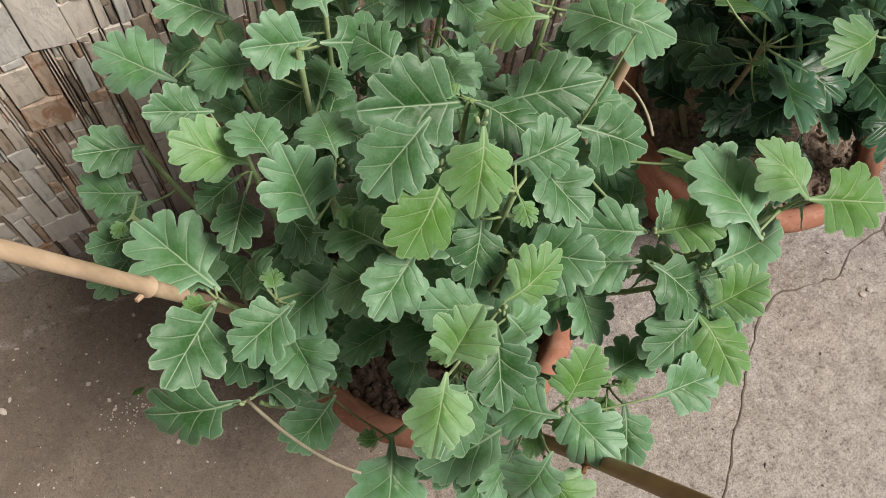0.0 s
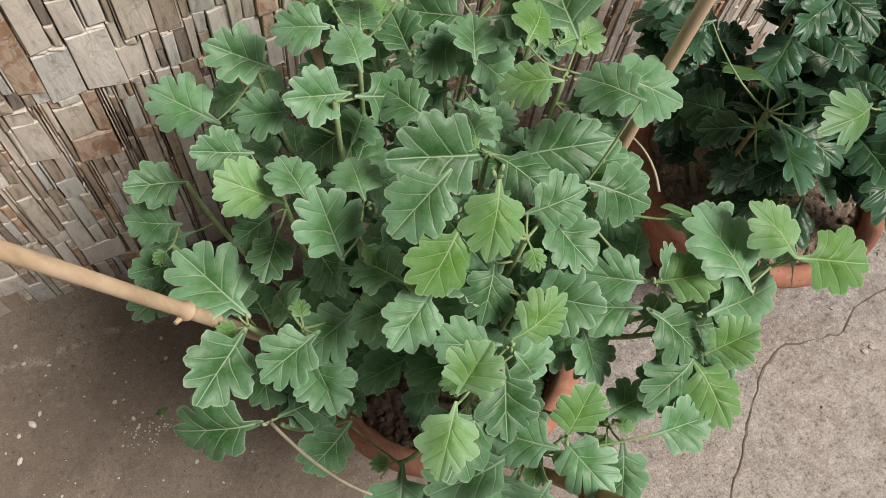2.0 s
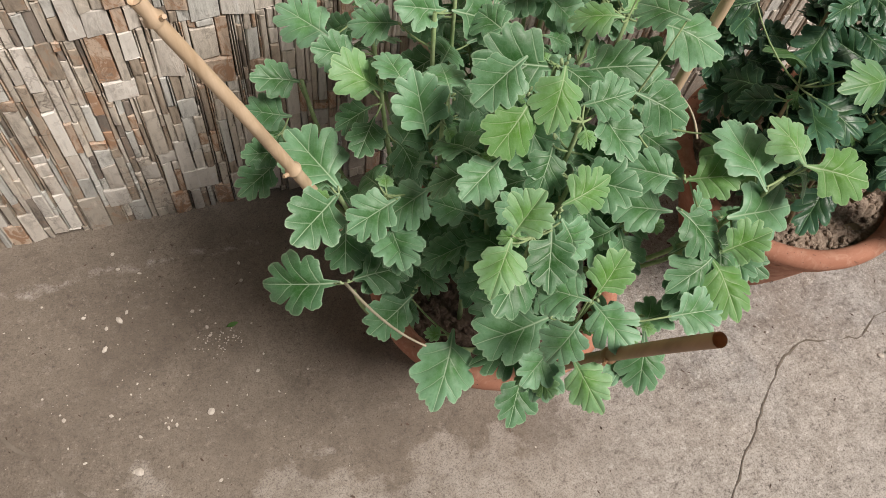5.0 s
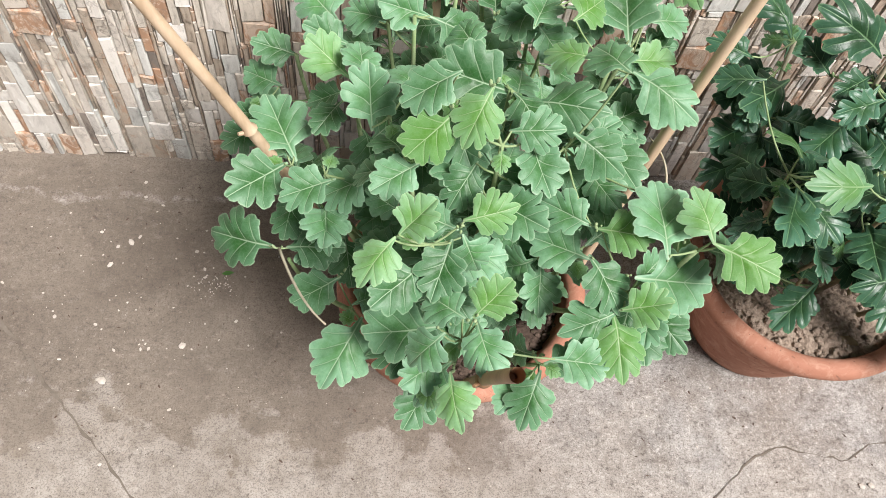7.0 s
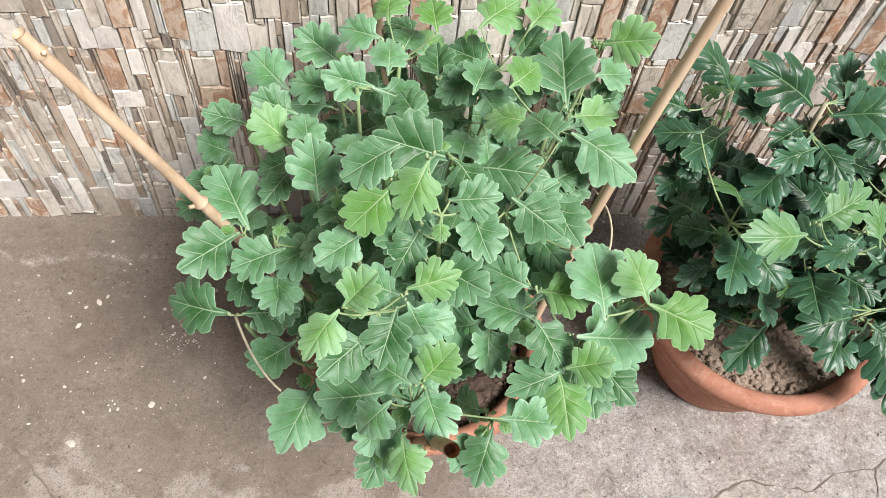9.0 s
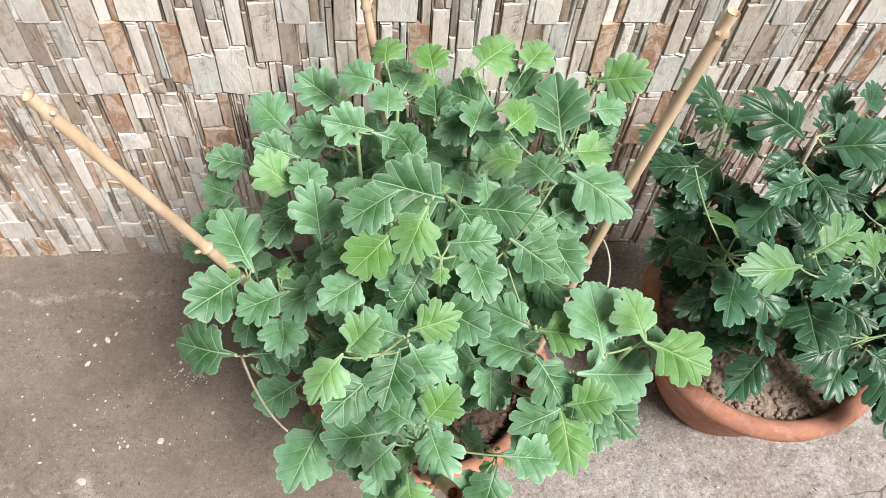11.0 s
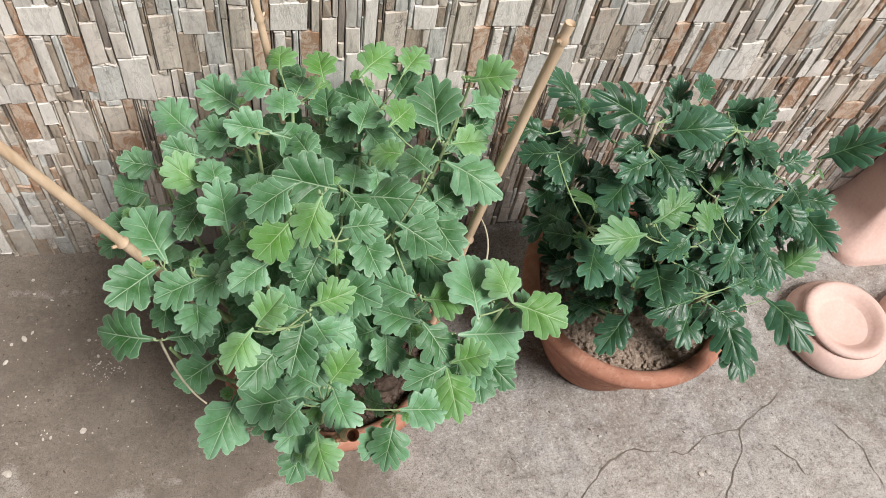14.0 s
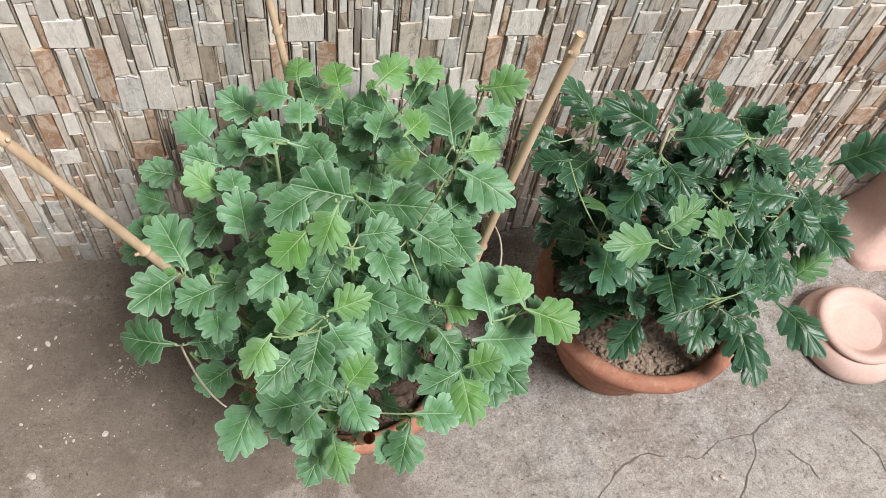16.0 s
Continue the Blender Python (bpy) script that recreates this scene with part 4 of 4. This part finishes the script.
dark_plant.leaf((0.586, -0.280, 0.418), (0.635, -0.291, 0.420), 0.038, LEAF_DARK)
dark_plant.leaf((0.404, -0.300, 0.353), (0.348, -0.320, 0.366), 0.044, LEAF_DARK)
dark_plant.leaf((0.639, -0.280, 0.375), (0.685, -0.301, 0.371), 0.038, LEAF_DARK)
dark_plant.leaf((0.335, -0.200, 0.514), (0.289, -0.188, 0.530), 0.038, LEAF_DARK)
dark_plant.leaf((0.546, -0.160, 0.519), (0.578, -0.124, 0.530), 0.038, LEAF_DARK)
dark_plant.leaf((0.347, -0.220, 0.504), (0.297, -0.220, 0.503), 0.038, LEAF_DARK)
dark_plant.leaf((0.502, -0.350, 0.476), (0.544, -0.380, 0.451), 0.041, LEAF_DARK)
dark_plant.leaf((0.407, -0.360, 0.425), (0.428, -0.396, 0.398), 0.038, LEAF_DARK)
dark_plant.leaf((0.489, -0.200, 0.530), (0.574, -0.229, 0.535), 0.065, LEAF_DARK)
dark_plant.leaf((0.462, -0.210, 0.509), (0.419, -0.233, 0.498), 0.038, LEAF_DARK)
dark_plant.leaf((0.471, -0.226, 0.500), (0.491, -0.271, 0.493), 0.038, LEAF_DARK)
dark_plant.leaf((0.587, -0.359, 0.329), (0.598, -0.448, 0.324), 0.065, LEAF_DARK)
dark_plant.leaf((0.604, -0.331, 0.402), (0.677, -0.325, 0.362), 0.060, LEAF_DARK)
dark_plant.leaf((0.644, -0.281, 0.476), (0.567, -0.261, 0.479), 0.058, LEAF_DARK)
dark_plant.leaf((0.521, -0.340, 0.470), (0.521, -0.304, 0.504), 0.042, LEAF_FRESH)
dark_plant.leaf((0.609, -0.211, 0.514), (0.633, -0.187, 0.551), 0.038, LEAF_DARK)
dark_plant.leaf((0.374, -0.179, 0.452), (0.345, -0.114, 0.423), 0.055, LEAF_DARK)
dark_plant.leaf((0.484, -0.346, 0.500), (0.445, -0.374, 0.487), 0.038, LEAF_DARK)
dark_plant.leaf((0.426, -0.203, 0.496), (0.392, -0.175, 0.520), 0.038, LEAF_DARK)
dark_plant.leaf((0.747, -0.220, 0.368), (0.801, -0.242, 0.377), 0.042, LEAF_DARK)
dark_plant.leaf((0.697, -0.196, 0.417), (0.741, -0.200, 0.440), 0.038, LEAF_DARK)
dark_plant.fill(60, LEAF_DARK, 7, 9, (0.042, 0.060), 0.035, under=False)
dark_plant.fill(170, LEAF_DARK, 5, 9, (0.044, 0.066), 0.035)
dark_plant.fill(70, LEAF_DARK, 3, 7, (0.04, 0.06), 0.03)
dark_plant.fill(22, LEAF_FRESH, 9, 9, (0.016, 0.030), 0.006)
dark_plant.buds(0.25)


# ---- small things on the ground ----
def chips():
    rng = random.Random(51)
    bm = bmesh.new()
    spots = [(-0.312, -0.323, 0.006), (-0.413, -0.378, 0.007), (-0.411, -0.158, 0.007), (-0.435, -0.197, 0.006), (-0.40, -0.148, 0.004), (0.650, -0.507, 0.006), (0.664, -0.506, 0.006)]
    for _ in range(90):
        spots.append((rng.gauss(-0.40, 0.10), rng.gauss(-0.25, 0.10), rng.choice((0.0008, 0.001, 0.0014, 0.002, 0.0034))))
    for _ in range(60):
        spots.append((rng.gauss(-0.283, 0.018), rng.gauss(-0.225, 0.010), rng.uniform(0.0006, 0.0018)))
    for _ in range(420):
        spots.append((rng.uniform(-0.8, 0.9), rng.uniform(-0.85, -0.05), rng.choice((0.0006, 0.0007, 0.0009, 0.0012, 0.0018))))
    for x, y, s in spots:
        if y < -0.01:
            bmesh.ops.create_icosphere(bm, subdivisions=1, radius=s, matrix=pose(x, y, s * 0.2, 0, 0, rng.uniform(0, 180)) @ Matrix.Diagonal((1, rng.uniform(0.5, 0.9), 0.35, 1)))
    return tagged(part("grit", bm, CHIP), "scattered pale lime chips on the concrete", "grit", kind="stuff")


chips()


def dirt():
    rng = random.Random(52)
    bm = bmesh.new()
    for _ in range(650):
        x, y, s = rng.uniform(-0.8, 0.95), -abs(rng.gauss(0.0, 0.45)) - 0.015, rng.choice((0.0005, 0.0006, 0.0008, 0.001, 0.0014, 0.0018))
        bmesh.ops.create_icosphere(bm, subdivisions=1, radius=s, matrix=pose(x, y, s * 0.3, 0, 0, rng.uniform(0, 180)) @ Matrix.Diagonal((rng.uniform(1, 2.2), rng.uniform(0.4, 0.9), 0.5, 1)))
    return tagged(part("dirt_crumbs", bm, SOIL_DARK), "dark crumbs of dirt scattered on the concrete", "dirt", kind="stuff")


dirt()


def scrap(x, y, z, length, mat, label, turn):
    bm = bmesh.new()
    n = 8
    top = [bm.verts.new((length * (i / n - 0.5), 0.16 * length * math.sin(math.pi * i / n), 0.0018 + 0.12 * length * math.sin(math.pi * i / n))) for i in range(n + 1)]
    low = [bm.verts.new((length * (i / n - 0.5), -0.18 * length * math.sin(math.pi * i / n) - 0.0004, 0.0012)) for i in range(n + 1)]
    for i in range(n):
        bm.faces.new((low[i], low[i + 1], top[i + 1], top[i]))
    bmesh.ops.solidify(bm, geom=bm.faces[:], thickness=0.0006)
    ob = tagged(part("leaf_scrap", bm, mat), label, "leaf scrap")
    ob.matrix_world = pose(x, y, z, 0, 0, turn)


scrap(-0.262, -0.205, 0.0, 0.017, LEAF_YOUNG, "small green leaf scrap on the concrete", 10)
scrap(0.56, -0.372, 0.197, 0.026, DRY, "dry curled leaf scrap lying on soil", -25)


def basin(x, y, r):
    """A moulded plaster foot: a flared skirt that carries a shallow dished disc with a thick rounded rim."""
    root = tagged(new("plaster_foot"), "pale pink moulded plaster foot with a dished round top", "plaster foot", "plaster feet")
    root.location = (x, y, 0)
    for name, prof in (("skirt", [(0.0, 0.0), (0.094, 0.0), (0.102, 0.008), (0.105, 0.022), (0.102, 0.042), (0.094, 0.062), (0.082, 0.078), (0.070, 0.080), (0.0, 0.040)]),
                       ("dish", [(0.0, 0.050), (0.058, 0.074), (0.076, 0.078), (0.083, 0.086), (0.082, 0.095), (0.075, 0.101), (0.067, 0.098), (0.058, 0.082), (0.040, 0.060), (0.0, 0.054)])):
        bm = bmesh.new()
        lathe(bm, [(q * r, 0.58 * z) for q, z in prof], 48, 0.012)
        part(name, bm, CLAY_PALE, root, smooth=True)


for x, y, r in ((0.988, -0.282, 0.95), (1.170, -0.310, 0.95)):
    basin(x, y, r)


# ---- stone-print tile cladding, last ----
TILE_W, TILE_H, CELL = 0.294, 0.45, 0.003


def tile_layout():
    """Pieces of one cladding tile: x, z, width, height, depth, tone. The largest blocks first, then upright slips packed round them."""
    rng = random.Random(78)
    blocks = [(0.213, 0.000, 0.039, 0.078, 7), (0.117, 0.120, 0.048, 0.045, 7), (0.009, 0.120, 0.030, 0.039, 0), (0.093, 0.036, 0.024, 0.084, 6),
              (0.156, 0.018, 0.024, 0.099, 6), (0.264, 0.054, 0.030, 0.096, 1), (0.237, 0.081, 0.018, 0.090, 7), (0.183, 0.069, 0.021, 0.072, 4),
              (0.180, 0.000, 0.033, 0.066, 2), (0.120, 0.033, 0.015, 0.084, 0), (0.000, 0.051, 0.021, 0.069, 3), (0.045, 0.000, 0.021, 0.063, 0),
              (0.132, 0.366, 0.027, 0.063, 4), (0.096, 0.405, 0.018, 0.045, 7), (0.174, 0.342, 0.045, 0.042, 6), (0.060, 0.339, 0.039, 0.033, 0)]
    cols, rows = round(TILE_W / CELL), round(TILE_H / CELL)
    taken = np.zeros((rows, cols), bool)
    pieces = []
    for x, z, w, h, tone in blocks:
        i, j, wi, hj = round(x / CELL), round(z / CELL), round(w / CELL), round(h / CELL)
        taken[j:j + hj, i:i + wi] = True
        pieces.append((x, z, w, h, rng.uniform(0.0022, 0.0038), tone))
    for j in range(rows):
        for i in range(cols):
            if taken[j, i]:
                continue
            slim = rng.random() < 0.34
            wi = rng.choice((3, 3, 4, 4) if slim else (5, 6, 6, 7, 8, 10))
            hj = rng.choice((9, 12, 16, 20, 26, 32) if slim else (6, 9, 12, 15, 18, 24, 30))
            k = 0
            while k < wi and i + k < cols and not taken[j, i + k]:
                k += 1
            if cols - i - k < 2 and not taken[j, i + k:].any():
                k = cols - i
            wi, m = k, 0
            while m < hj and j + m < rows and not taken[j + m, i:i + wi].any():
                m += 1
            if rows - j - m < 3:
                while j + m < rows and not taken[j + m, i:i + wi].any():
                    m += 1
            taken[j:j + m, i:i + wi] = True
            # slim dark pieces carry the shade that is printed beside the stones
            tone = rng.choice((5, 3, 3, 6, 1, 1, 2, 4)) if wi < 5 else rng.choice((0, 0, 1, 1, 2, 2, 4, 4, 7, 3, 6))
            pieces.append((i * CELL, j * CELL, wi * CELL, m * CELL, rng.uniform(0.0, 0.0012) if tone == 5 else rng.uniform(0.0004, 0.0032), tone))
    return pieces


def stone_verts(x, z, w, h, d, rng):
    e, j = 0.0005, 0.0007
    lean = rng.uniform(-0.0016, 0.0016) if w > 0.013 else 0.0
    r = lambda: rng.uniform(-0.0012, 0.0010)
    back = [(x + e, 0.014, z + e), (x + w - e, 0.014, z + e), (x + w - e, 0.014, z + h - e), (x + e, 0.014, z + h - e)]
    chip = 0.0008 + 0.05 * min(w, h)
    side = [(a + rng.uniform(-0.6, 0.6) * chip, 0.004 - d + r(), b + rng.uniform(-1.0, 1.0) * chip) for a, _, b in back]
    cx, cz = x + w / 2, z + h / 2
    front = [(a + (j if a < cx else -j) * rng.uniform(0.6, 2.2), 0.002 - d + r() + (lean if a < cx else -lean), b + (j if b < cz else -j) * rng.uniform(0.6, 2.2)) for a, _, b in side]
    mid = [(cx + rng.uniform(-0.25, 0.25) * w, 0.002 - d + rng.uniform(-0.0012, 0.0006), cz + rng.uniform(-0.25, 0.25) * h)]
    vs = back + side + front + mid
    fs = [(a, b, b + 4, a + 4) for a, b in ((0, 1), (1, 2), (2, 3), (3, 0))] + [(a + 4, b + 4, b + 8, a + 8) for a, b in ((0, 1), (1, 2), (2, 3), (3, 0))]
    fs += [(8 + a, 8 + b, 12) for a, b in ((0, 1), (1, 2), (2, 3), (3, 0))]
    return vs, fs


def cladding():
    rng = random.Random(5)
    layout = tile_layout()
    meshes = []
    for x, z, w, h, d, tone in layout:
        vs, fs = stone_verts(0, 0, w, h, d, rng)
        me = bpy.data.meshes.new("stone")
        me.from_pydata(vs, [], fs)
        me.materials.append(STONES[tone])
        meshes.append((me, vs, fs))
    rest_v, rest_f, rest_m = [], [], []
    for col in range(-4, 6):
        for row in range(-1, 5):
            for (x, z, w, h, d, tone), (me, vs, fs) in zip(layout, meshes):
                px, pz = -0.40 + TILE_W * col + x, 0.381 - TILE_H + TILE_H * row + z
                if pz + h < 0.01 or pz > WALL_TOP - 0.02 or px + w > WALL_R + 0.001 or px < WALL_L:
                    continue
                if -0.33 < px < 0.30 and 0.05 < pz < 0.50:
                    ob = new("stone", me)
                    ob.parent = wall
                    ob.location = (px, 0, pz)
                else:
                    k = len(rest_v)
                    rest_v.extend((a + px, b, c + pz) for a, b, c in vs)
                    rest_f.extend(tuple(i + k for i in q) for q in fs)
                    rest_m.extend([tone] * len(fs))
    me = bpy.data.meshes.new("stones")
    me.from_pydata(rest_v, [], rest_f)
    for m in STONES:
        me.materials.append(m)
    me.polygons.foreach_set("material_index", rest_m)
    ob = tagged(new("stones", me), kind="stuff")
    ob.parent = wall


cladding()
